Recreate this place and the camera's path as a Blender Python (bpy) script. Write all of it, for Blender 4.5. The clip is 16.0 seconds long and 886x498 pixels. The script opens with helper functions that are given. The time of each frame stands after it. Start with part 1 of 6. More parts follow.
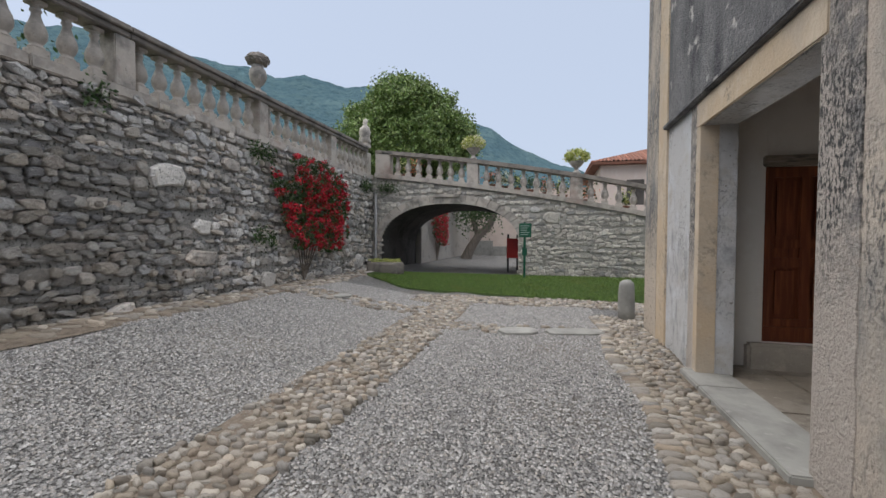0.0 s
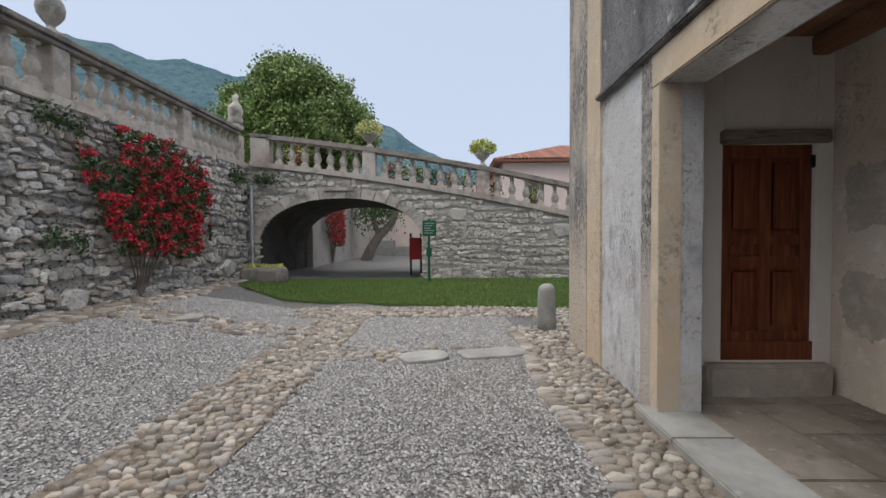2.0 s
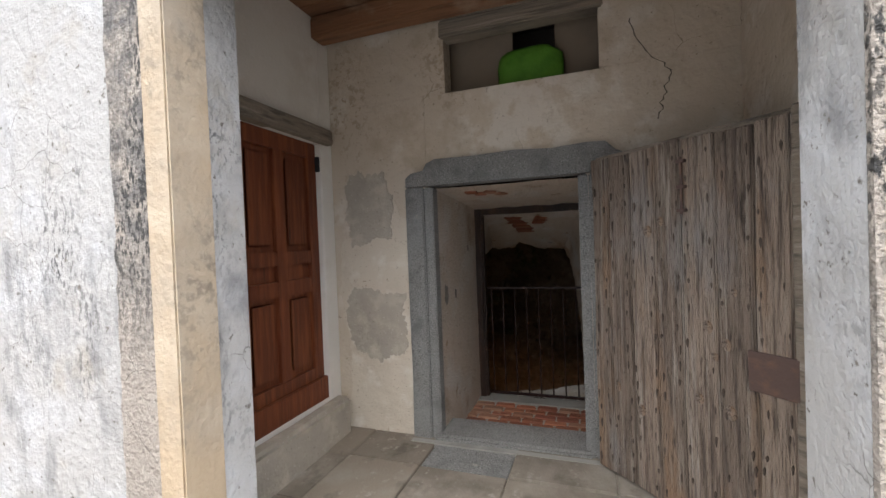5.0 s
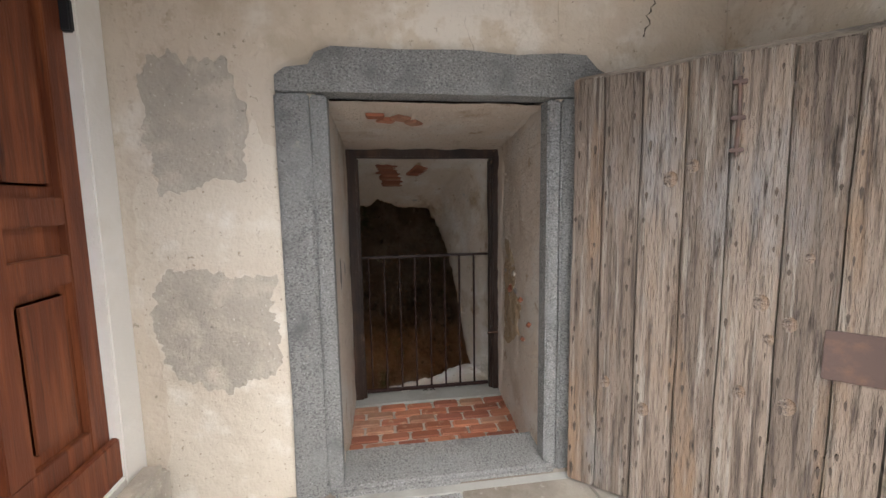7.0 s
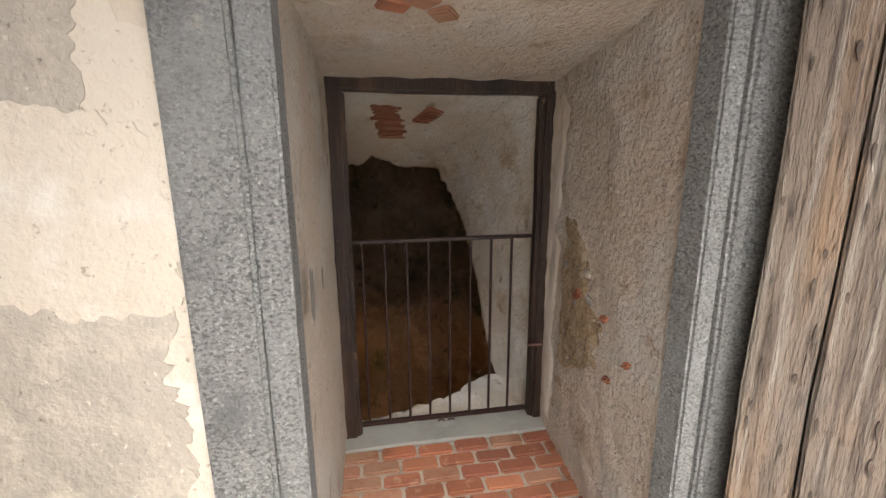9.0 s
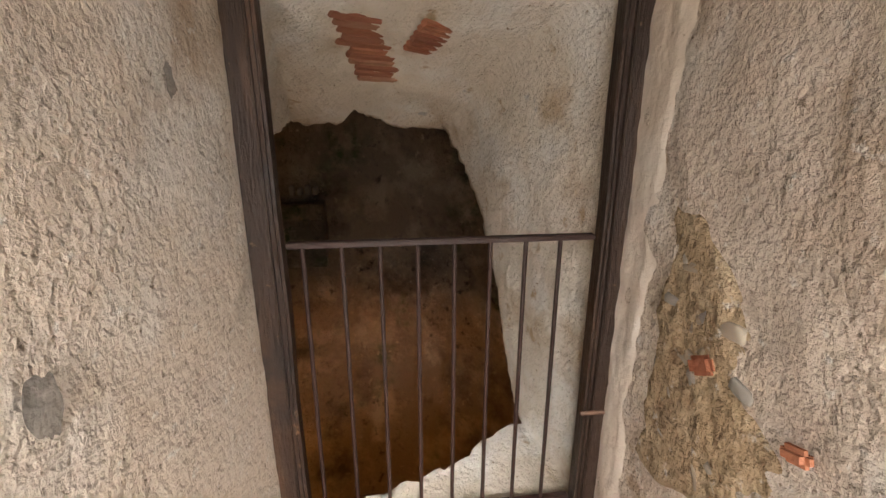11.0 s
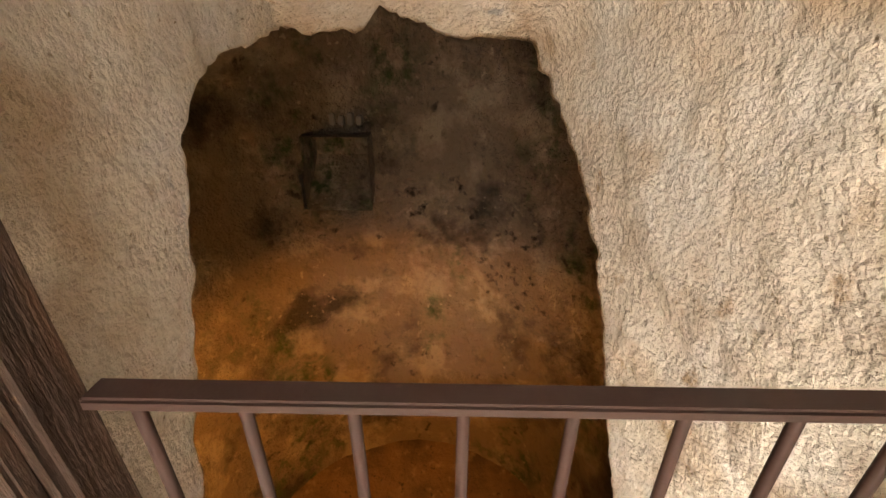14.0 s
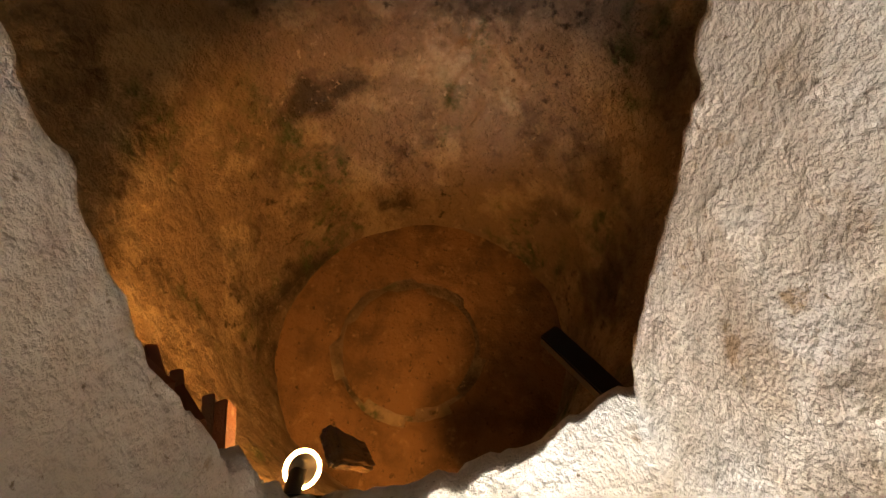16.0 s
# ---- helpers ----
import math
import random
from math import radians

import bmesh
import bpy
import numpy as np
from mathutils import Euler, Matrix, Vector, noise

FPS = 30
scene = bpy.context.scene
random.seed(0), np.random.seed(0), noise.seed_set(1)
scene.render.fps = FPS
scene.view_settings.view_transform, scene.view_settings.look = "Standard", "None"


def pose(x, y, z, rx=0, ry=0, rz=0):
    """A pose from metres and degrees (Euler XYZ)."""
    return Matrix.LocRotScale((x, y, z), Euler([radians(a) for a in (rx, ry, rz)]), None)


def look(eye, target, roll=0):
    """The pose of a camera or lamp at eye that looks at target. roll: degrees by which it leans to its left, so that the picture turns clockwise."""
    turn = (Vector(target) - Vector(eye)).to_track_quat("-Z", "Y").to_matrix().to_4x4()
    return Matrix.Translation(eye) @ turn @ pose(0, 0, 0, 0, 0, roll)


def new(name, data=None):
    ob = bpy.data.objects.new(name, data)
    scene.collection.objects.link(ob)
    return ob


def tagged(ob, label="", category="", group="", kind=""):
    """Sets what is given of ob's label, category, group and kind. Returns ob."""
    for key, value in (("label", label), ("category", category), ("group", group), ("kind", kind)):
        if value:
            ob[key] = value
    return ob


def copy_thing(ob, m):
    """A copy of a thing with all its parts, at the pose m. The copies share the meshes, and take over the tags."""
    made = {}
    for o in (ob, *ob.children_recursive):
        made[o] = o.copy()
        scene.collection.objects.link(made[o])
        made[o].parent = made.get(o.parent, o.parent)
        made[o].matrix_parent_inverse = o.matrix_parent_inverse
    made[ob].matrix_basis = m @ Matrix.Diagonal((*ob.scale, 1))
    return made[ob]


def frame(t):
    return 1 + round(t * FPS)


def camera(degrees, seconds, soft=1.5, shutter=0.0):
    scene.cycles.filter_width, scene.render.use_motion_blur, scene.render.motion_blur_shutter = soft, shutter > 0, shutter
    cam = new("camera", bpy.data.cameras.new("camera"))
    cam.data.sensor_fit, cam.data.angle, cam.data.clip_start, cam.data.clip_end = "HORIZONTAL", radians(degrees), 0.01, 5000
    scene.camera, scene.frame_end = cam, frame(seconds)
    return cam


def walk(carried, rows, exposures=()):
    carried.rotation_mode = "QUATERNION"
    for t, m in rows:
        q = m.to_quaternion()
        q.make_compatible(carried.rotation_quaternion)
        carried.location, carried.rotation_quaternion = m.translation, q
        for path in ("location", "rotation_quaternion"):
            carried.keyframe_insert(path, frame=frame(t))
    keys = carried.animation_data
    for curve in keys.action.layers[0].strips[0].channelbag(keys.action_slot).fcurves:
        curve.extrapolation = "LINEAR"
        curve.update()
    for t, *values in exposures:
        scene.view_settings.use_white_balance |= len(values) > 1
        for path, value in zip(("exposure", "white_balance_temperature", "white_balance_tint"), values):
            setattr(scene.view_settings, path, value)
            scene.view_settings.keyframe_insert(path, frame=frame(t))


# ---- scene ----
cam = camera(92.6, 16.0)
PATH = [
    (0, (-0.127, -0.033, 1.526), (-0.609, 1.907, 1.471), 0.3),
    (0.5, (-0.24, 0.4, 1.515), (-0.472, 2.386, 1.469), 0.3),
    (1, (-0.282, 0.799, 1.543), (-0.497, 2.787, 1.48), 0.2),
    (1.5, (-0.306, 1.207, 1.554), (-0.458, 3.2, 1.491), -0.3),
    (2, (-0.238, 1.614, 1.517), (-0.274, 3.613, 1.46), -0.4),
    (2.5, (-0.174, 2.026, 1.511), (0.235, 3.983, 1.46), 0.1),
    (3, (-0.206, 2.388, 1.527), (0.59, 4.222, 1.502), 0.1),
    (3.5, (-0.143, 2.75, 1.517), (0.869, 4.475, 1.508), -0.8),
    (4, (0.004, 3.07, 1.535), (1.354, 4.546, 1.528), -1.5),
    (4.5, (0.15, 3.383, 1.547), (1.892, 4.366, 1.538), -1.9),
    (5, (0.286, 3.6, 1.548), (2.172, 4.266, 1.513), -2.2),
    (5.2, (0.377, 3.673, 1.537), (2.29, 4.255, 1.496), -2.2),
    (7.3, (1.407, 4.552, 1.494), (3.355, 4.189, 1.223), -1.0),
    (7.5, (1.489, 4.549, 1.502), (3.432, 4.178, 1.208), -1.3),
    (8, (1.763, 4.548, 1.489), (3.705, 4.203, 1.157), -1.0),
    (8.2, (1.899, 4.566, 1.532), (3.838, 4.226, 1.179), -0.8),
    (10.3, (2.917, 4.448, 1.372), (4.823, 4.137, 0.852), -0.1),
    (10.5, (3.028, 4.419, 1.364), (4.931, 4.117, 0.83), -0.1),
    (11, (3.275, 4.331, 1.396), (5.183, 4.085, 0.851), 0.1),
    (11.5, (3.494, 4.33, 1.381), (5.394, 4.109, 0.798), 1.6),
    (12, (3.673, 4.334, 1.378), (5.568, 4.114, 0.778), 1.7),
    (12.5, (3.828, 4.285, 1.288), (5.717, 4.118, 0.65), 2.3),
    (13, (3.973, 4.172, 1.272), (5.854, 4.116, 0.596), 2.2),
    (13.5, (4.124, 4.184, 1.335), (5.986, 4.199, 0.606), 1.2),
    (14, (4.246, 4.259, 1.394), (6.041, 4.298, 0.511), 0.0),
    (14.5, (4.376, 4.285, 1.427), (5.995, 4.336, 0.254), -0.5),
    (15, (4.506, 4.269, 1.409), (5.963, 4.328, 0.04), 0.0),
    (15.5, (4.58, 4.273, 1.364), (5.841, 4.346, -0.187), 0.5),
    (16, (4.635, 4.293, 1.347), (5.76, 4.365, -0.305), 0.3),
]

walk(cam, [(t, look(eye, target, roll)) for t, eye, target, roll in PATH],
     exposures=[(0, 0.12, 6450, 10), (2, 0.18, 6450, 10), (2.7, 0.27, 6450, 10), (3.5, 0.26, 6450, 10), (4.2, 0.4, 6550, 10), (5, 1.43, 6500, 10), (7.5, 2.6, 6600, 10), (8.2, 2.8, 6800, 10), (10.4, 3.8, 7000, 10), (11.5, 4.3, 7600, 10), (13, 5.05, 8300, 10), (14.5, 5.35, 8400, 10), (16, 5.1, 7700, 10)])

# ---- world and sun ----
world = bpy.data.worlds.new("world")
scene.world = world
world.use_nodes = True
wn, wl = world.node_tree.nodes, world.node_tree.links
wn.clear()
sky = wn.new("ShaderNodeTexSky")
sky.sky_type = "NISHITA"
sky.sun_disc = False
sky.sun_elevation, sky.sun_rotation = radians(52), radians(250)
sky.dust_density, sky.air_density = 3.0, 1.0
gain = wn.new("ShaderNodeVectorMath")
gain.operation = "SCALE"
gain.inputs["Scale"].default_value = 0.09
haze = wn.new("ShaderNodeMix")
haze.data_type = "RGBA"
haze.inputs["Factor"].default_value = 0.72
haze.inputs["B"].default_value = (0.66, 0.75, 0.92, 1)
bg = wn.new("ShaderNodeBackground")
bg.inputs["Strength"].default_value = 1.0
wout = wn.new("ShaderNodeOutputWorld")
wl.new(sky.outputs[0], gain.inputs[0])
wl.new(gain.outputs[0], haze.inputs["A"])
wl.new(haze.outputs["Result"], bg.inputs[0])
wl.new(bg.outputs[0], wout.inputs[0])

sun_data = bpy.data.lights.new("sun", "SUN")
sun_data.energy, sun_data.angle, sun_data.color = 3.2, radians(110), (1.0, 0.94, 0.86)
sun = new("sun", sun_data)
sun.matrix_world = look((-4, 4.5, 22), (0, 5, 0))

# added area lamp that strengthens the sky light entering the porch opening
porch_fill_data = bpy.data.lights.new("porch_fill", "AREA")
porch_fill_data.shape, porch_fill_data.size, porch_fill_data.size_y = "RECTANGLE", 1.3, 2.5
porch_fill_data.energy, porch_fill_data.color = 2.8, (0.95, 0.96, 1.0)
new("porch_fill", porch_fill_data).matrix_world = look((1.62, 4.40, 1.42), (3.6, 3.75, 1.42))

# the capped bulb in the ice pit, throwing its light downwards
BULB = Vector((4.89, 5.06, -1.2))
pit_light = bpy.data.lights.new("pit_bulb_light", "SPOT")
pit_light.energy, pit_light.color, pit_light.shadow_soft_size = 12.0, (1.0, 0.40, 0.09), 0.07
pit_light.spot_size, pit_light.spot_blend = radians(172), 0.22
new("pit_bulb_light", pit_light).matrix_world = look(BULB + Vector((0.02, 0, -0.02)), BULB + Vector((0.5, 0.0, -2.0)))


# ---- materials ----
def mix_rgb(nt, fac, a, b, mode="MIX"):
    m = nt.nodes.new("ShaderNodeMix")
    m.data_type, m.blend_type = "RGBA", mode
    for sock, v in ((m.inputs["Factor"], fac), (m.inputs["A"], a), (m.inputs["B"], b)):
        if isinstance(v, bpy.types.NodeSocket):
            nt.links.new(v, sock)
        elif isinstance(v, tuple):
            sock.default_value = (*v[:3], 1)
        else:
            sock.default_value = v
    return m.outputs["Result"]


def noise_fac(nt, vec, scale, lo, hi, detail=6.0, rough=0.6, seed=0.0, stretch=None):
    n = nt.nodes.new("ShaderNodeTexNoise")
    n.inputs["Scale"].default_value, n.inputs["Detail"].default_value, n.inputs["Roughness"].default_value = scale, detail, rough
    mp = nt.nodes.new("ShaderNodeMapping")
    mp.inputs["Location"].default_value = (seed, seed * 1.7, seed * 0.6)
    if stretch:
        mp.inputs["Scale"].default_value = stretch
    nt.links.new(vec, mp.inputs[0])
    nt.links.new(mp.outputs[0], n.inputs["Vector"])
    r = nt.nodes.new("ShaderNodeMapRange")
    r.inputs["From Min"].default_value, r.inputs["From Max"].default_value = lo, hi
    nt.links.new(n.outputs["Fac"], r.inputs["Value"])
    return r.outputs[0]


def math_node(nt, op, a, b=0.0):
    m = nt.nodes.new("ShaderNodeMath")
    m.operation = op
    for sock, v in zip(m.inputs, (a, b)):
        if isinstance(v, bpy.types.NodeSocket):
            nt.links.new(v, sock)
        else:
            sock.default_value = v
    return m.outputs[0]


def surface(name, base, layers=(), bumps=((60.0, 0.3, 0.01),), rough=0.85, metal=0.0, spread=0.0, spread_colors=None, crack=None, spec=0.3, islands=True):
    """A material: base colour, patch layers (colour, scale, lo, hi[, stretch[, gate (scale, lo, hi[, z from, z to])]]), cracks (scale, width, colour, threshold), bumps (scale, strength, distance[, stretch]), spread per piece."""
    m = bpy.data.materials.new(name)
    m.use_nodes = True
    nt = m.node_tree
    b = nt.nodes["Principled BSDF"]
    b.inputs["Roughness"].default_value, b.inputs["Metallic"].default_value = rough, metal
    b.inputs["Specular IOR Level"].default_value = spec
    vec = nt.nodes.new("ShaderNodeTexCoord").outputs["Object"]
    info = nt.nodes.new("ShaderNodeObjectInfo").outputs["Random"]
    col = base
    if spread_colors or spread:
        geo = nt.nodes.new("ShaderNodeNewGeometry").outputs["Random Per Island"]
        rnd = math_node(nt, "FRACT", math_node(nt, "ADD", geo, info)) if islands else info
        if spread_colors:
            ramp = nt.nodes.new("ShaderNodeValToRGB")
            ramp.color_ramp.interpolation = "LINEAR"
            while len(ramp.color_ramp.elements) < len(spread_colors):
                ramp.color_ramp.elements.new(0.5)
            for i, c in enumerate(spread_colors):
                ramp.color_ramp.elements[i].position = i / (len(spread_colors) - 1)
                ramp.color_ramp.elements[i].color = (*c, 1)
            nt.links.new(rnd, ramp.inputs[0])
            col = ramp.outputs[0]
        if spread:
            v = math_node(nt, "MULTIPLY_ADD", math_node(nt, "FRACT", math_node(nt, "MULTIPLY", rnd, 7.31)), 2 * spread)
            v.node.inputs[2].default_value = 1 - spread
            cc = nt.nodes.new("ShaderNodeCombineColor")
            for i in range(3):
                nt.links.new(v, cc.inputs[i])
            col = mix_rgb(nt, 1.0, col, cc.outputs[0], "MULTIPLY")
    for i, layer in enumerate(layers):
        c, s, lo, hi = layer[:4]
        fac = noise_fac(nt, vec, s, lo, hi, seed=3.1 * i + 1.3, stretch=layer[4] if len(layer) > 4 else None)
        if len(layer) > 5:
            gs, glo, ghi = layer[5][:3]
            fac = math_node(nt, "MULTIPLY", fac, noise_fac(nt, vec, gs, glo, ghi, detail=3, seed=7.7 * i + 2.9, stretch=(1, 1.6, 0.7)))
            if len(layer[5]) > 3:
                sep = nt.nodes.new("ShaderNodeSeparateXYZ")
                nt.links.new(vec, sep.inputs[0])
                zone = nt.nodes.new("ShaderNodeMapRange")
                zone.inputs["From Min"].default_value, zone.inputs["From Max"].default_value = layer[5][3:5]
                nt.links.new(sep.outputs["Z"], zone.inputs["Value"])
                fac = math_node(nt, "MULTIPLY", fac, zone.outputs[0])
        col = mix_rgb(nt, fac, col, c)
    if crack:
        cs, cw, cc_, keep = crack
        bend = nt.nodes.new("ShaderNodeTexNoise")
        bend.inputs["Scale"].default_value, bend.inputs["Detail"].default_value = cs * 1.5, 5
        nt.links.new(vec, bend.inputs["Vector"])
        add = nt.nodes.new("ShaderNodeVectorMath")
        add.operation = "MULTIPLY_ADD"
        add.inputs[1].default_value = (0.5 / cs,) * 3
        nt.links.new(bend.outputs["Color"], add.inputs[0])
        nt.links.new(vec, add.inputs[2])
        vo = nt.nodes.new("ShaderNodeTexVoronoi")
        vo.feature = "DISTANCE_TO_EDGE"
        vo.inputs["Scale"].default_value = cs
        nt.links.new(add.outputs[0], vo.inputs["Vector"])
        line = nt.nodes.new("ShaderNodeMapRange")
        line.inputs["From Min"].default_value, line.inputs["From Max"].default_value = 0.0, cw
        line.inputs["To Min"].default_value, line.inputs["To Max"].default_value = 1.0, 0.0
        nt.links.new(vo.outputs["Distance"], line.inputs["Value"])
        col = mix_rgb(nt, math_node(nt, "MULTIPLY", line.outputs[0], noise_fac(nt, vec, 1.3, keep, keep + 0.06, seed=21.0)), col, cc_)
    if isinstance(col, tuple):
        b.inputs["Base Color"].default_value = (*col, 1)
    else:
        nt.links.new(col, b.inputs["Base Color"])
    last = None
    for i, bump in enumerate(bumps):
        s, k, d = bump[:3]
        bn = nt.nodes.new("ShaderNodeBump")
        bn.inputs["Strength"].default_value, bn.inputs["Distance"].default_value = k, d
        nt.links.new(noise_fac(nt, vec, s, 0.25, 0.75, detail=5, seed=i * 5.0, stretch=bump[3] if len(bump) > 3 else None), bn.inputs["Height"])
        if last:
            nt.links.new(last, bn.inputs["Normal"])
        last = bn.outputs[0]
    if last:
        nt.links.new(last, b.inputs["Normal"])
    return m


GREYS = [(0.36, 0.355, 0.35), (0.58, 0.565, 0.54), (0.46, 0.43, 0.39), (0.64, 0.62, 0.585), (0.40, 0.40, 0.41), (0.62, 0.565, 0.49), (0.52, 0.465, 0.41), (0.44, 0.42, 0.40)]
M_STONE = surface("rubble_stone", (0.3, 0.3, 0.28), [((0.19, 0.185, 0.18), 1.1, 0.55, 0.72), ((0.62, 0.50, 0.46), 9.0, 0.62, 0.80), ((0.70, 0.69, 0.66), 5.0, 0.62, 0.74), ((0.13, 0.13, 0.115), 24.0, 0.56, 0.72)],
                  [(14, 0.8, 0.03), (60, 0.8, 0.010)], spread=0.30, spread_colors=GREYS)
M_STONE_PALE = surface("pale_rubble_stone", (0.4, 0.4, 0.38), [((0.20, 0.195, 0.185), 1.3, 0.56, 0.72), ((0.62, 0.60, 0.55), 9.0, 0.60, 0.8), ((0.17, 0.17, 0.14), 26.0, 0.56, 0.75)],
                       [(14, 0.8, 0.03), (70, 0.7, 0.010)], spread=0.28, spread_colors=[(0.40, 0.385, 0.355), (0.56, 0.53, 0.48), (0.47, 0.44, 0.395), (0.64, 0.61, 0.55), (0.42, 0.415, 0.41)])
M_MORTAR = surface("lime_mortar", (0.36, 0.35, 0.33), [((0.20, 0.195, 0.185), 3.0, 0.5, 0.7), ((0.46, 0.45, 0.42), 1.2, 0.5, 0.75), ((0.06, 0.06, 0.055), 16, 0.52, 0.64)], [(30, 0.9, 0.04), (90, 0.5, 0.01)])
M_MORTAR_PALE = surface("pale_mortar", (0.38, 0.37, 0.34), [((0.17, 0.17, 0.16), 3.0, 0.5, 0.75), ((0.45, 0.43, 0.40), 1.2, 0.5, 0.75)], [(30, 0.8, 0.03), (90, 0.5, 0.01)])
M_DRESSED = surface("weathered_limestone", (0.46, 0.42, 0.375), [((0.15, 0.145, 0.135), 2.5, 0.48, 0.72), ((0.58, 0.54, 0.49), 7.0, 0.58, 0.8), ((0.10, 0.10, 0.09), 20, 0.62, 0.8), ((0.36, 0.27, 0.23), 1.1, 0.55, 0.75)],
                    [(12, 0.3, 0.02), (80, 0.4, 0.006)], spread=0.08)
M_COPING = surface("dark_coping_stone", (0.24, 0.215, 0.19), [((0.10, 0.095, 0.09), 3.0, 0.46, 0.7), ((0.33, 0.29, 0.26), 6.0, 0.58, 0.8)], [(12, 0.3, 0.02), (80, 0.4, 0.006)], spread=0.1)
M_GRAVEL_BED = surface("gravel_bed", (0.30, 0.292, 0.285), [((0.12, 0.118, 0.115), 60, 0.47, 0.58), ((0.50, 0.49, 0.48), 75, 0.56, 0.68), ((0.28, 0.25, 0.21), 0.6, 0.55, 0.72)], [(60, 1.0, 0.04), (28, 0.5, 0.02)])
M_GRAVEL = surface("crushed_gravel", (0.35, 0.35, 0.34), [], [(90, 0.3, 0.004)], spread=0.30, spread_colors=[(0.21, 0.207, 0.203), (0.38, 0.37, 0.36), (0.29, 0.28, 0.27), (0.50, 0.49, 0.475), (0.25, 0.245, 0.24), (0.40, 0.37, 0.335), (0.44, 0.43, 0.42)])
M_COBBLE = surface("river_cobble", (0.4, 0.37, 0.32), [((0.15, 0.12, 0.09), 5.0, 0.54, 0.74), ((0.50, 0.47, 0.42), 16, 0.6, 0.8)], [(40, 0.35, 0.008)], rough=0.65, spread=0.28,
                   spread_colors=[(0.19, 0.175, 0.15), (0.34, 0.29, 0.225), (0.26, 0.245, 0.225), (0.44, 0.40, 0.34), (0.22, 0.18, 0.14), (0.34, 0.325, 0.30), (0.38, 0.31, 0.235)])
M_DIRT = surface("packed_earth", (0.25, 0.205, 0.16), [((0.13, 0.105, 0.08), 6.0, 0.45, 0.7), ((0.30, 0.26, 0.21), 2.0, 0.55, 0.75), ((0.36, 0.34, 0.31), 50, 0.60, 0.70)], [(40, 0.8, 0.02)])
M_SLAB = surface("grey_stone_slab", (0.33, 0.325, 0.30), [((0.22, 0.215, 0.20), 3.0, 0.45, 0.7), ((0.42, 0.41, 0.38), 10, 0.6, 0.8)], [(60, 0.3, 0.006)], spread=0.08)
M_LAWN = surface("lawn_soil", (0.07, 0.12, 0.03), [((0.10, 0.15, 0.04), 3.0, 0.45, 0.7), ((0.02, 0.045, 0.012), 30, 0.5, 0.7), ((0.10, 0.12, 0.03), 1.2, 0.62, 0.8)], [(90, 1.0, 0.03)])
M_GRASS = surface("grass_blades", (0.05, 0.12, 0.02), [((0.17, 0.19, 0.05), 1.2, 0.56, 0.75)], [], rough=0.6, spread=0.3, spread_colors=[(0.085, 0.15, 0.03), (0.13, 0.225, 0.05), (0.20, 0.26, 0.08)])
M_OCHRE = surface("ochre_plaster", (0.53, 0.42, 0.295), [((0.46, 0.40, 0.325), 1.3, 0.45, 0.7), ((0.60, 0.515, 0.40), 4.0, 0.5, 0.75), ((0.33, 0.29, 0.24), 9, 0.66, 0.8), ((0.24, 0.205, 0.165), 26, 0.50, 0.62, None, (1.2, 0.52, 0.68)), ((0.30, 0.26, 0.21), 1.0, 0.66, 0.85, (1, 3, 0.4))], [(35, 0.4, 0.01), (6, 0.3, 0.03)])
M_WHITEWASH = surface("flaking_whitewash", (0.50, 0.495, 0.485), [((0.58, 0.59, 0.605), 2.0, 0.5, 0.66), ((0.42, 0.385, 0.33), 1.8, 0.56, 0.68), ((0.27, 0.27, 0.275), 4.5, 0.46, 0.66, (1, 2.0, 0.8), (0.9, 0.47, 0.62)), ((0.11, 0.11, 0.112), 34.0, 0.52, 0.60, (1, 1.4, 0.7), (1.1, 0.48, 0.64)), ((0.20, 0.185, 0.165), 24, 0.63, 0.69)], [(28, 0.55, 0.012), (5, 0.3, 0.03)], crack=(4.2, 0.009, (0.24, 0.23, 0.215), 0.53))
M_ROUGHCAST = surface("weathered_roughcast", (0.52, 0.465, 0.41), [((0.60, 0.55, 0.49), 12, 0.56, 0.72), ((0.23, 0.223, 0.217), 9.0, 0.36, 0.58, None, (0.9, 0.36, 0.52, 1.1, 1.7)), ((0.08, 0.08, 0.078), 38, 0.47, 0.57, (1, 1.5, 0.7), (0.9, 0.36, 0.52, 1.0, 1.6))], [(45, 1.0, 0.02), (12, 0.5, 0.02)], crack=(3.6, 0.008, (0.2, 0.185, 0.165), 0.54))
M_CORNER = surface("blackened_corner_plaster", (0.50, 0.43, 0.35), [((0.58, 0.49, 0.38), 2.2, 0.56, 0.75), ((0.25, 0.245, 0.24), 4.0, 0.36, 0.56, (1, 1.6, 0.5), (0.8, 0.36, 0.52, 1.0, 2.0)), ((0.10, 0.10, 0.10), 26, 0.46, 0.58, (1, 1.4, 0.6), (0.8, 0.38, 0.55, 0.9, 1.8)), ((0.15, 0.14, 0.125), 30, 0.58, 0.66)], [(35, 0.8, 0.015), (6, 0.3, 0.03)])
M_PORCHFLOOR = surface("dusty_brown_slab", (0.215, 0.185, 0.150), [((0.29, 0.26, 0.22), 2.0, 0.48, 0.66), ((0.13, 0.11, 0.088), 4.0, 0.54, 0.70), ((0.34, 0.31, 0.27), 14, 0.60, 0.72)], [(60, 0.4, 0.006), (7, 0.3, 0.02)], rough=0.75, spread=0.15)
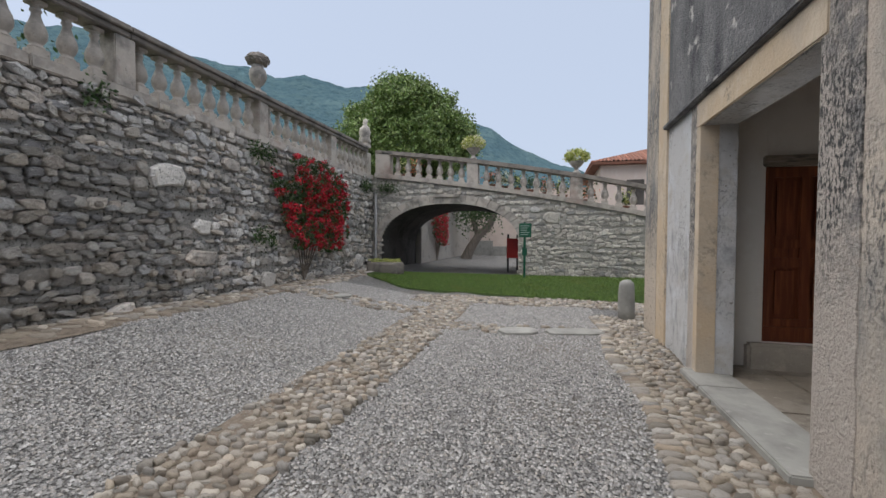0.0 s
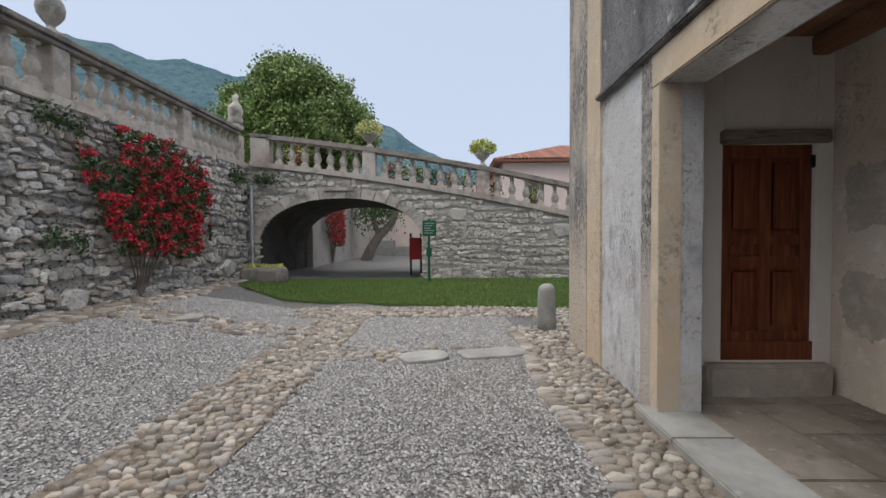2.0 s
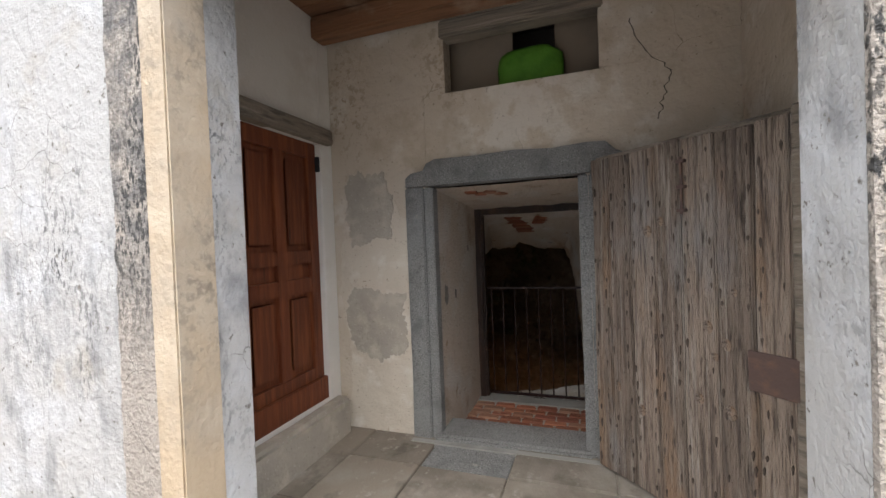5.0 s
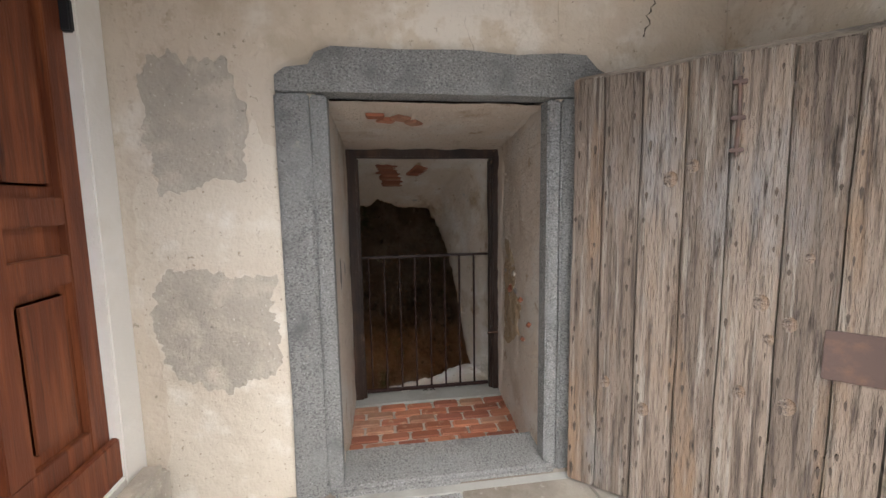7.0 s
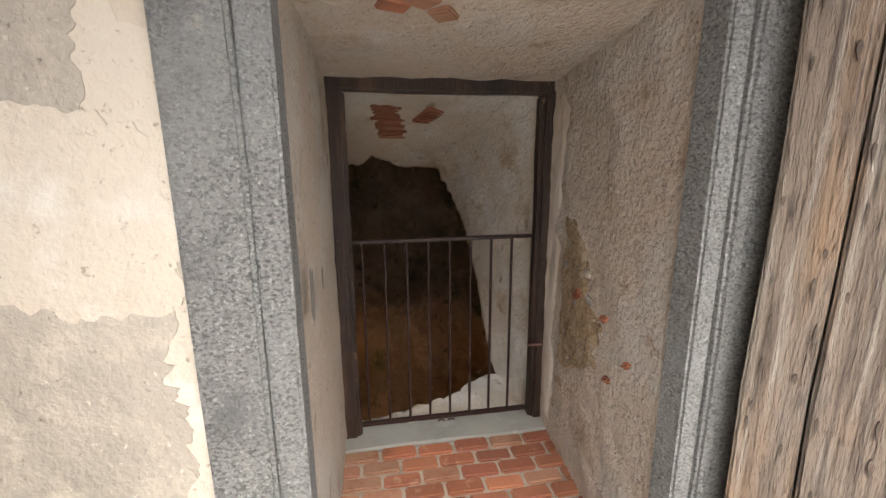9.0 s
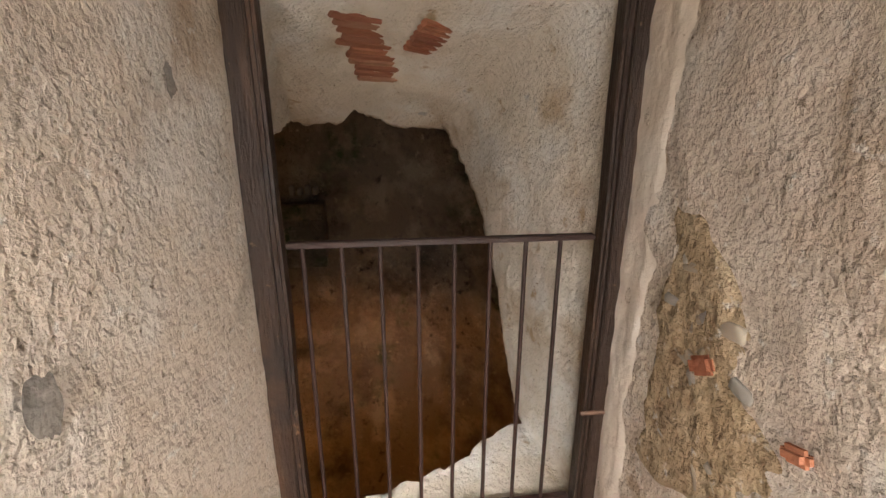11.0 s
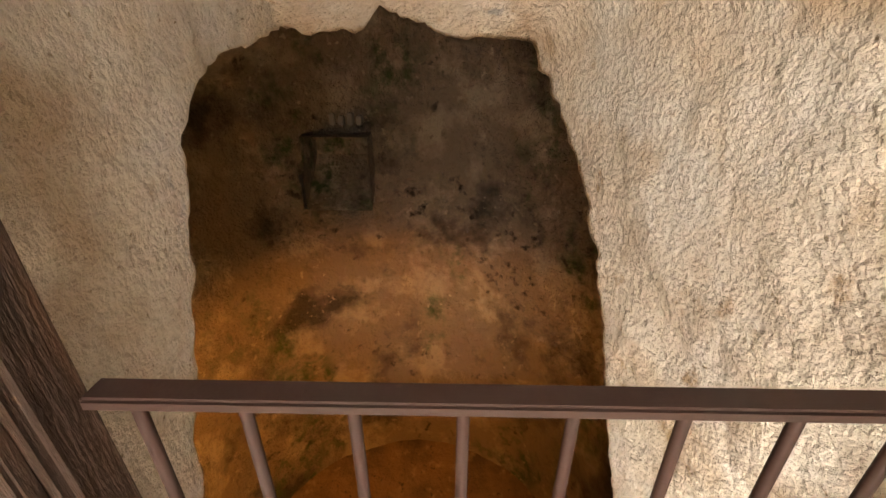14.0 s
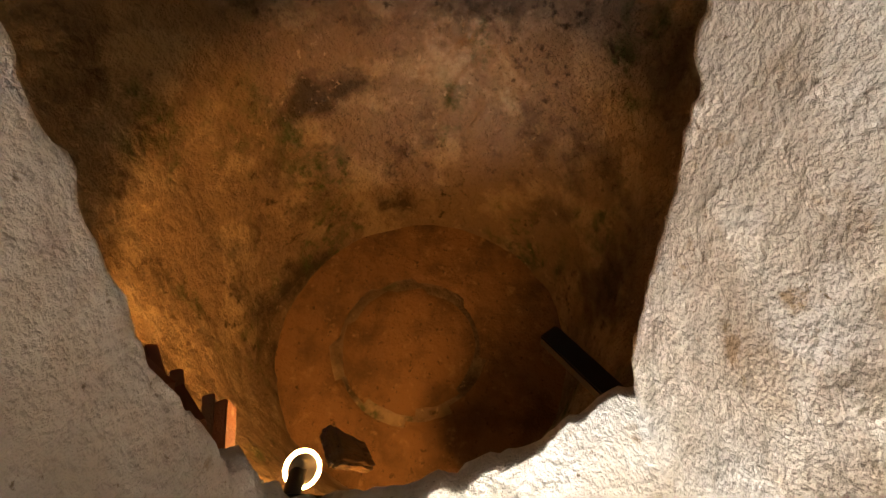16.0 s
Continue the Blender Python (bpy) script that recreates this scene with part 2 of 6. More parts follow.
M_DARKPLASTER = surface("blackened_plaster", (0.20, 0.197, 0.195), [((0.06, 0.06, 0.065), 1.5, 0.42, 0.62, (1, 1.6, 0.6)), ((0.13, 0.13, 0.13), 26, 0.48, 0.62), ((0.50, 0.48, 0.44), 1.9, 0.60, 0.66), ((0.42, 0.40, 0.37), 30, 0.60, 0.68, None, (2.0, 0.48, 0.6))], [(30, 0.8, 0.015)])
M_GREYPIER = surface("grey_stained_plaster", (0.50, 0.44, 0.37), [((0.24, 0.235, 0.225), 2.0, 0.42, 0.62, (1, 2.0, 0.5), (0.8, 0.42, 0.58)), ((0.11, 0.108, 0.105), 32, 0.49, 0.60, (1, 1.4, 0.6), (1.0, 0.44, 0.60)), ((0.58, 0.50, 0.40), 2.2, 0.58, 0.75)], [(35, 0.8, 0.015), (6, 0.3, 0.03)], crack=(2.6, 0.006, (0.2, 0.185, 0.165), 0.55))
M_PORCH = surface("porch_plaster", (0.53, 0.46, 0.375), [((0.61, 0.56, 0.49), 1.4, 0.50, 0.58), ((0.45, 0.38, 0.295), 1.9, 0.56, 0.66), ((0.52, 0.45, 0.36), 5, 0.52, 0.60), ((0.27, 0.23, 0.18), 34, 0.64, 0.72), ((0.40, 0.33, 0.25), 22, 0.52, 0.6, None, (1.6, 0.54, 0.66))], [(40, 0.25, 0.006), (7, 0.35, 0.025), (2, 0.3, 0.06)], crack=(1.3, 0.004, (0.22, 0.18, 0.14), 0.56))
M_PORCH_PALE = surface("pale_limewash", (0.70, 0.67, 0.62), [((0.60, 0.555, 0.49), 2.2, 0.5, 0.75), ((0.75, 0.73, 0.69), 5, 0.55, 0.75)], [(40, 0.25, 0.008), (7, 0.2, 0.02)])
M_PATCH = surface("grey_cement_patch", (0.40, 0.36, 0.305), [((0.33, 0.30, 0.255), 3.0, 0.45, 0.7), ((0.48, 0.43, 0.36), 5.0, 0.52, 0.66), ((0.20, 0.18, 0.15), 40, 0.64, 0.74), ((0.55, 0.50, 0.43), 55, 0.62, 0.7)], [(50, 0.5, 0.010), (9, 0.3, 0.02)])
M_PATCH_LIGHT = surface("pebbled_lime_patch", (0.57, 0.51, 0.425), [((0.50, 0.44, 0.36), 3.0, 0.48, 0.66), ((0.33, 0.275, 0.21), 42, 0.62, 0.69), ((0.64, 0.60, 0.53), 6, 0.55, 0.7)], [(55, 0.4, 0.006), (9, 0.3, 0.02)])
M_SCAR = surface("dark_grey_cement_scar", (0.24, 0.222, 0.20), [((0.17, 0.158, 0.145), 9, 0.48, 0.66), ((0.32, 0.30, 0.27), 30, 0.58, 0.7)], [(40, 0.5, 0.008)])
M_GREYSTONE = surface("hammered_grey_granite", (0.285, 0.283, 0.275), [((0.14, 0.142, 0.14), 85, 0.48, 0.62, (1, 1, 1.6)), ((0.42, 0.42, 0.41), 110, 0.55, 0.66), ((0.31, 0.315, 0.31), 2.0, 0.5, 0.7), ((0.17, 0.172, 0.17), 3.5, 0.55, 0.72), ((0.40, 0.38, 0.345), 9, 0.66, 0.74)], [(60, 0.9, 0.012, (1, 1, 2.0)), (150, 0.6, 0.005), (9, 0.5, 0.02)])
M_REVEAL = surface("rough_pink_render", (0.60, 0.515, 0.43), [((0.63, 0.58, 0.52), 2.2, 0.5, 0.62), ((0.44, 0.34, 0.25), 2.4, 0.56, 0.70), ((0.40, 0.30, 0.21), 7.0, 0.62, 0.72), ((0.27, 0.22, 0.17), 48, 0.63, 0.70), ((0.68, 0.65, 0.60), 30, 0.60, 0.7)], [(13, 0.4, 0.03), (42, 0.8, 0.018), (120, 0.5, 0.006)])
M_CAVE = surface("rough_trowelled_lime", (0.66, 0.60, 0.52), [((0.74, 0.72, 0.68), 2.2, 0.48, 0.62), ((0.47, 0.37, 0.26), 2.4, 0.57, 0.70), ((0.42, 0.31, 0.20), 6.0, 0.62, 0.70), ((0.30, 0.24, 0.17), 44, 0.64, 0.71), ((0.45, 0.45, 0.44), 4.5, 0.66, 0.70)], [(12, 0.35, 0.03), (46, 0.8, 0.016), (125, 0.5, 0.005)])
M_SMOOTHLIME = surface("smooth_pink_lime", (0.62, 0.54, 0.46), [((0.68, 0.62, 0.55), 3.0, 0.48, 0.64), ((0.52, 0.40, 0.29), 5.0, 0.60, 0.72), ((0.36, 0.29, 0.22), 50, 0.65, 0.72)], [(12, 0.3, 0.015), (50, 0.3, 0.005)])
M_AGGREGATE = surface("bare_ochre_mortar", (0.36, 0.265, 0.165), [((0.46, 0.36, 0.24), 8, 0.48, 0.64), ((0.22, 0.155, 0.095), 14, 0.54, 0.68), ((0.50, 0.46, 0.40), 30, 0.60, 0.7)], [(18, 0.9, 0.03), (60, 0.7, 0.008)])
M_PEBBLE = surface("embedded_pebble", (0.4, 0.38, 0.35), [((0.30, 0.285, 0.265), 20, 0.5, 0.66)], [(60, 0.3, 0.004)], rough=0.7, spread=0.2, spread_colors=[(0.24, 0.23, 0.215), (0.34, 0.30, 0.25), (0.32, 0.25, 0.17), (0.38, 0.355, 0.31)])
M_PIT = surface("damp_mossy_masonry", (0.21, 0.165, 0.125), [((0.33, 0.28, 0.215), 1.7, 0.50, 0.62), ((0.055, 0.046, 0.036), 1.0, 0.52, 0.66), ((0.055, 0.085, 0.038), 4.5, 0.46, 0.62, None, (0.7, 0.53, 0.63)), ((0.04, 0.033, 0.025), 7, 0.56, 0.68, None, (1.1, 0.46, 0.6)), ((0.40, 0.34, 0.26), 11, 0.58, 0.70, None, (1.3, 0.48, 0.62))], [(3.5, 0.8, 0.12), (11, 0.8, 0.045), (45, 0.7, 0.012)])
M_SILT = surface("brown_pit_silt", (0.20, 0.125, 0.075), [((0.09, 0.06, 0.038), 1.6, 0.46, 0.66), ((0.30, 0.21, 0.13), 6, 0.58, 0.74), ((0.06, 0.042, 0.03), 12, 0.60, 0.70)], [(9, 0.7, 0.05), (50, 0.6, 0.01)])
M_BRICK = surface("worn_red_brick", (0.38, 0.14, 0.075), [((0.24, 0.10, 0.06), 6, 0.5, 0.7), ((0.48, 0.30, 0.20), 12, 0.62, 0.78)], [(40, 0.5, 0.008)], spread=0.25, spread_colors=[(0.29, 0.10, 0.055), (0.36, 0.15, 0.085), (0.24, 0.085, 0.055), (0.40, 0.23, 0.15)])
# masonry with the darkness under the bridge arch put into its colour
M_VAULT_DARK = surface("darkened_vault_masonry", (0.08, 0.077, 0.074), [((0.035, 0.035, 0.034), 1.5, 0.45, 0.7), ((0.14, 0.135, 0.13), 5, 0.58, 0.75)], [(12, 0.7, 0.04), (50, 0.5, 0.01)])
M_GROUT = surface("brick_grout", (0.40, 0.355, 0.30), [((0.2, 0.17, 0.14), 8, 0.5, 0.7)], [(60, 0.5, 0.008)])
M_REDDOOR = surface("red_brown_varnished_pine", (0.13, 0.036, 0.016), [((0.22, 0.068, 0.026), 5.0, 0.46, 0.66, (5, 5, 0.35)), ((0.05, 0.017, 0.01), 9.0, 0.6, 0.75, (5, 5, 0.3))], [(30, 0.3, 0.004, (6, 6, 0.4))], rough=0.5, spread=0.12)
M_OLDWOOD = surface("weathered_plank", (0.31, 0.245, 0.195), [((0.13, 0.10, 0.082), 6.0, 0.50, 0.63, (7, 7, 0.30)), ((0.42, 0.37, 0.315), 5.0, 0.54, 0.67, (6, 6, 0.25)), ((0.34, 0.225, 0.145), 1.5, 0.55, 0.68, (3, 3, 0.6)), ((0.30, 0.285, 0.275), 1.1, 0.50, 0.64, (2, 2, 0.7)), ((0.055, 0.044, 0.037), 7, 0.59, 0.70, (3.0, 3.0, 0.45)), ((0.13, 0.10, 0.085), 20, 0.58, 0.68, (6, 6, 0.22))],
                    [(10, 1.0, 0.020, (6, 6, 0.25)), (45, 0.7, 0.006, (5, 5, 0.25))], spread=0.24)
M_GREYWOOD = surface("grey_old_timber", (0.25, 0.21, 0.165), [((0.13, 0.11, 0.09), 6, 0.48, 0.65, (1, 0.3, 6)), ((0.36, 0.31, 0.26), 5, 0.56, 0.7, (1, 0.3, 6))], [(14, 0.8, 0.01, (2, 0.3, 5))])
M_REDBEAM = surface("red_stained_ceiling_timber", (0.24, 0.12, 0.065), [((0.14, 0.075, 0.045), 4, 0.48, 0.66, (4, 0.3, 4)), ((0.32, 0.22, 0.15), 2, 0.55, 0.7)], [(14, 0.6, 0.01, (5, 0.3, 5))], spread=0.15)
M_IRON = surface("brown_painted_iron", (0.032, 0.016, 0.013), [((0.07, 0.036, 0.028), 12, 0.62, 0.74), ((0.03, 0.02, 0.017), 5, 0.5, 0.7)], [(80, 0.15, 0.002)], rough=0.5, spec=0.25)
M_FRAMEWOOD = surface("dark_brown_door_frame", (0.030, 0.017, 0.012), [((0.065, 0.035, 0.022), 5, 0.50, 0.66, (3, 3, 0.4)), ((0.24, 0.15, 0.09), 16, 0.66, 0.71), ((0.016, 0.012, 0.011), 4, 0.55, 0.7)], [(30, 0.6, 0.006, (3, 3, 0.4)), (6, 0.4, 0.02)], rough=0.45)
M_RUST = surface("rusty_iron_plate", (0.10, 0.065, 0.055), [((0.16, 0.09, 0.06), 12, 0.5, 0.7)], [(60, 0.4, 0.003)], rough=0.6)
M_NAIL = surface("rust_stained_nail_hole", (0.085, 0.066, 0.053), [((0.15, 0.115, 0.09), 40, 0.5, 0.7)], [(60, 0.5, 0.003)])
M_BLACK = surface("black_iron", (0.02, 0.02, 0.022), [], [(60, 0.3, 0.002)], rough=0.5)
M_GREENPAINT = surface("green_sign_paint", (0.012, 0.085, 0.048), [((0.02, 0.11, 0.065), 5, 0.5, 0.7)], [(80, 0.1, 0.002)], rough=0.45)
M_SIGNTEXT = surface("pale_sign_lettering", (0.28, 0.36, 0.32), [], [], rough=0.5)
M_REDBOARD = surface("red_notice_board", (0.30, 0.015, 0.012), [((0.22, 0.012, 0.012), 4, 0.5, 0.7)], [(80, 0.1, 0.002)], rough=0.5)
M_PIPE = surface("galvanised_pipe", (0.36, 0.36, 0.36), [((0.24, 0.23, 0.22), 4, 0.5, 0.7)], [(60, 0.1, 0.002)], rough=0.5, metal=0.4)
M_ROOFTILE = surface("terracotta_tile", (0.25, 0.11, 0.075), [((0.20, 0.10, 0.07), 3, 0.5, 0.7), ((0.33, 0.19, 0.13), 9, 0.58, 0.75)], [(30, 0.4, 0.01)], spread=0.25)
M_PINKWALL = surface("pale_pink_render", (0.66, 0.55, 0.48), [((0.58, 0.48, 0.42), 0.8, 0.5, 0.7), ((0.70, 0.62, 0.56), 3, 0.55, 0.75)], [(30, 0.2, 0.01)])
M_LEAF = surface("magnolia_leaf", (0.03, 0.08, 0.02), [], [], rough=0.45, spread=0.35, spread_colors=[(0.08, 0.13, 0.033), (0.145, 0.225, 0.056), (0.20, 0.29, 0.08), (0.11, 0.17, 0.045), (0.30, 0.36, 0.12)], spec=0.5)
M_SHRUB = surface("climber_leaf", (0.04, 0.08, 0.025), [], [], rough=0.5, spread=0.3, spread_colors=[(0.025, 0.055, 0.018), (0.05, 0.10, 0.03), (0.08, 0.12, 0.04)])
M_PETAL = surface("red_petal", (0.5, 0.02, 0.04), [], [], rough=0.6, spread=0.25, spread_colors=[(0.50, 0.015, 0.03), (0.62, 0.03, 0.05), (0.36, 0.012, 0.03), (0.60, 0.06, 0.09)])
M_YELLOWLEAF = surface("variegated_leaf", (0.4, 0.45, 0.12), [], [], rough=0.5, spread=0.2, spread_colors=[(0.20, 0.30, 0.05), (0.50, 0.52, 0.14), (0.62, 0.60, 0.30), (0.32, 0.40, 0.08)])
M_WHITEPETAL = surface("cream_petal", (0.7, 0.68, 0.5), [], [], rough=0.5, spread=0.15)
M_PINKPETAL = surface("orange_pink_petal", (0.6, 0.2, 0.1), [], [], rough=0.5, spread=0.2)
M_BARK = surface("grey_bark", (0.20, 0.17, 0.14), [((0.11, 0.095, 0.08), 6, 0.48, 0.66, (3, 3, 0.5))], [(12, 0.8, 0.03, (3, 3, 0.5))])
# blue of the distance haze is mixed into this woodland colour
M_HILL = surface("haze_tinted_hill", (0.095, 0.16, 0.185), [((0.125, 0.195, 0.205), 0.02, 0.42, 0.62), ((0.07, 0.125, 0.15), 0.09, 0.48, 0.65)], [(0.1, 0.8, 6.0), (0.03, 0.6, 15.0)], rough=1.0, spec=0.0)
M_GREENCLOTH = surface("bright_green_bag", (0.10, 0.27, 0.03), [((0.07, 0.20, 0.02), 6, 0.5, 0.7)], [(10, 0.4, 0.02)], rough=0.6)
M_CARD = surface("brown_board", (0.25, 0.20, 0.15), [((0.19, 0.15, 0.115), 2, 0.45, 0.7)], [(40, 0.2, 0.004)])
# darkness of unlit rooms put into a flat colour; the crack shares it
M_INNER_DARK = surface("painted_inner_dark", (0.10, 0.09, 0.08), [((0.06, 0.055, 0.05), 2, 0.45, 0.7)], [(30, 0.3, 0.01)])
M_LANDBASE = surface("distant_ground", (0.12, 0.15, 0.07), [((0.20, 0.19, 0.14), 0.05, 0.5, 0.7)], [(1.0, 0.5, 0.1)])
M_BULB = bpy.data.materials.new("lit_bulb_glass")
M_BULB.use_nodes = True
bulb_node = M_BULB.node_tree.nodes["Principled BSDF"]
bulb_node.inputs["Base Color"].default_value = (1, 0.85, 0.6, 1)
bulb_node.inputs["Emission Color"].default_value = (1.0, 0.62, 0.25, 1)
bulb_node.inputs["Emission Strength"].default_value = 2.0


# ---- mesh helpers ----
def mesh_ob(name, verts, faces, mat, smooth=False, parent=None):
    me = bpy.data.meshes.new(name)
    me.from_pydata([tuple(v) for v in verts], [], [tuple(f) for f in faces])
    me.materials.append(mat)
    if smooth:
        me.polygons.foreach_set("use_smooth", [True] * len(me.polygons))
    me.update()
    ob = new(name, me)
    if parent:
        ob.parent = parent
    return ob


def fast_mesh(name, verts, tris, mat, smooth=False, parent=None):
    """One mesh out of numpy arrays of vertices (n, 3) and triangles (m, 3)."""
    me = bpy.data.meshes.new(name)
    me.vertices.add(len(verts))
    me.vertices.foreach_set("co", np.asarray(verts, np.float32).ravel())
    k = tris.shape[1]
    me.loops.add(tris.size)
    me.loops.foreach_set("vertex_index", tris.astype(np.int32).ravel())
    me.polygons.add(len(tris))
    me.polygons.foreach_set("loop_start", np.arange(0, tris.size, k, dtype=np.int32))
    me.polygons.foreach_set("use_smooth", np.full(len(tris), smooth))
    me.materials.append(mat)
    me.update(calc_edges=True)
    ob = new(name, me)
    if parent:
        ob.parent = parent
    return ob


def add_box(bm, x0, x1, y0, y1, z0, z1):
    vs = [bm.verts.new(p) for p in ((x0, y0, z0), (x1, y0, z0), (x1, y1, z0), (x0, y1, z0), (x0, y0, z1), (x1, y0, z1), (x1, y1, z1), (x0, y1, z1))]
    for f in ((0, 3, 2, 1), (4, 5, 6, 7), (0, 1, 5, 4), (1, 2, 6, 5), (2, 3, 7, 6), (3, 0, 4, 7)):
        bm.faces.new([vs[i] for i in f])


def boxes(name, spans, mat, bevel=0.0, parent=None, wobble=0.0, cuts=0):
    bm = bmesh.new()
    for s in spans:
        add_box(bm, *s)
    if bevel:
        bmesh.ops.bevel(bm, geom=list(bm.edges), offset=bevel, segments=2, affect="EDGES", clamp_overlap=True)
    if cuts:
        bmesh.ops.subdivide_edges(bm, edges=list(bm.edges), cuts=cuts, use_grid_fill=True)
    if wobble:
        for v in bm.verts:
            v.co += wobble * noise.noise_vector(v.co * 3.0)
    me = bpy.data.meshes.new(name)
    bm.to_mesh(me)
    bm.free()
    me.materials.append(mat)
    ob = new(name, me)
    if parent:
        ob.parent = parent
    return ob


def structure(ob, label, category):
    return tagged(ob, label, category, kind="structure")


def lathe(name, profile, mat, steps=14, parent=None, square=()):
    """A turned body from (radius, height) pairs."""
    verts, faces = [], []
    for r, z in profile:
        verts += [(r * math.cos(2 * math.pi * i / steps), r * math.sin(2 * math.pi * i / steps), z) for i in range(steps)]
    for j in range(len(profile) - 1):
        for i in range(steps):
            a, b = j * steps + i, j * steps + (i + 1) % steps
            faces.append((a, b, b + steps, a + steps))
    faces.append(tuple(reversed(range(steps))))
    faces.append(tuple(range((len(profile) - 1) * steps, len(profile) * steps)))
    return mesh_ob(name, verts, faces, mat, smooth=True, parent=parent)


def empty(name, m=None):
    e = new(name)
    e.empty_display_size = 0.1
    if m is not None:
        e.matrix_world = m
    return e


def tube(name, points, radius, mat, parent=None, res=4):
    cu = bpy.data.curves.new(name, "CURVE")
    cu.dimensions, cu.bevel_depth, cu.bevel_resolution, cu.use_fill_caps = "3D", 1.0, res, True
    sp = cu.splines.new("POLY")
    sp.points.add(len(points) - 1)
    for i, p in enumerate(points):
        sp.points[i].co = (*p, 1)
        sp.points[i].radius = radius[i] if isinstance(radius, (list, tuple)) else radius
    cu.materials.append(mat)
    ob = new(name, cu)
    me = bpy.data.meshes.new_from_object(ob.evaluated_get(bpy.context.evaluated_depsgraph_get()))
    bpy.data.objects.remove(ob)
    bpy.data.curves.remove(cu)
    me.polygons.foreach_set("use_smooth", [True] * len(me.polygons))
    ob = new(name, me)
    if parent:
        ob.parent = parent
    return ob


def smoothstep(a, b, v):
    u = np.clip((v - a) / (b - a), 0, 1)
    return u * u * (3 - 2 * u)


rng = np.random.default_rng(7)


def stone_shape(n, seed, dome=0.35):
    """A unit stone: outline in u, v within +-0.5, standing proud along w."""
    r = np.random.default_rng(seed)
    a = np.arange(n) * 2 * math.pi / n + r.uniform(-0.16, 0.16, n)
    p = r.uniform(2.8, 7.0)
    rad = 0.5 / (np.abs(np.cos(a)) ** p + np.abs(np.sin(a)) ** p) ** (1 / p) * r.uniform(0.74, 1.10, n)
    ring = np.c_[rad * np.cos(a), rad * np.sin(a)]
    v = [(x, y, 0.0) for x, y in ring] + [(x * 0.93, y * 0.93, 0.62 + r.uniform(-0.1, 0.1)) for x, y in ring]
    v += [(x * 0.78, y * 0.78, 0.95 + r.uniform(-0.16, 0.16)) for x, y in ring] + [(0, 0, 1.0)]
    f = []
    for k in (0, n):
        for i in range(n):
            j = (i + 1) % n
            f += [(k + i, k + j, k + n + j), (k + i, k + n + j, k + n + i)]
    f += [(2 * n + i, 2 * n + (i + 1) % n, 3 * n) for i in range(n)]
    return np.array(v), np.array(f)


SHAPES = [stone_shape(9, 100 + i) for i in range(14)]


def merge_stones(name, mats, mat, parent, which, smooth=True):
    """Stones given as 4 x 4 matrices, joined into one mesh."""
    V, F, off = [], [], 0
    for m, k in zip(mats, which):
        v, f = SHAPES[k % len(SHAPES)]
        M = np.array(m)
        V.append(v @ M[:3, :3].T + M[:3, 3])
        F.append(f + off)
        off += len(v)
    return tagged(fast_mesh(name, np.concatenate(V), np.concatenate(F), mat, smooth=smooth, parent=parent), kind="stuff")


SHAPE_MESH = {}


def stone_parts(name, mats, mat, parent, which):
    for m, k in zip(mats, which):
        key = (k % len(SHAPES), mat.name)
        if key not in SHAPE_MESH:
            v, f = SHAPES[key[0]]
            me = bpy.data.meshes.new(name)
            me.from_pydata(v.tolist(), [], f.tolist())
            me.polygons.foreach_set("use_smooth", [mat is not M_STONE] * len(me.polygons))
            me.materials.append(mat)
            SHAPE_MESH[key] = me
        ob = new(name, SHAPE_MESH[key])
        ob.parent = parent
        ob.matrix_basis = m


def rubble(u0, u1, v0, v1, inside, seed, course=(0.07, 0.17), length=(0.12, 0.42), big=0.02):
    """A rubble layout: (u, v, length, height, tilt) for uneven courses with large boulders among them."""
    r = np.random.default_rng(seed)
    out, boulders = [], []
    for _ in range(int(big * (u1 - u0) * (v1 - v0) * 20)):
        w, h = r.uniform(0.4, 0.75), r.uniform(0.3, 0.5)
        c = (r.uniform(u0, u1), v0 + (v1 - v0) * r.uniform(0, 1) ** 1.8)
        if inside(c[0], c[1]) and all(abs(c[0] - b[0]) > (w + b[2]) / 2 or abs(c[1] - b[1]) > (h + b[3]) / 2 for b in boulders):
            boulders.append((c[0], c[1], w, h, r.uniform(-8, 8)))
    v = v0
    while v < v1:
        h = r.uniform(*course)
        u = u0 - r.uniform(0, 0.2)
        ph = r.uniform(0, 9)
        while u < u1:
            w = r.uniform(*length) * (0.7 + h * 3)
            k = r.uniform(0.6, 1.3)
            cu, cv = u + w / 2, v + h / 2 + 0.06 * math.sin(u * 1.7 + ph) + r.uniform(-0.03, 0.03)
            if inside(cu, cv) and all(abs(cu - b[0]) > (w + b[2]) * 0.46 or abs(cv - b[1]) > (h + b[3]) * 0.46 for b in boulders):
                out.append((cu, cv, w * r.uniform(0.95, 1.12), h * k * 1.16, r.normal(0, 11)))
            u += w
        v += h
    return out + boulders


# ---- ground ----
WALL_X, BRIDGE_Y, FACE_X = -6.25, 14.0, 1.48


def ground_z(x, y):
    a = 0.40 * smoothstep(2.4, 6.4, -x) * smoothstep(-30, -4, x - 2 * np.maximum(0, -x - 6.3))
    b = 0.26 * smoothstep(8.5, 13.5, y)
    return np.maximum(a, b) * smoothstep(400, 60, np.hypot(x, y)) - 0.0


def axis_steps(lo, hi, step, far):
    mid = np.arange(lo, hi + 1e-6, step)
    out = [far * (1.0 - k) ** 3 for k in np.linspace(0, 0.85, 12)]
    return np.r_[[lo - o for o in out], mid, [hi + o for o in reversed(out)]]


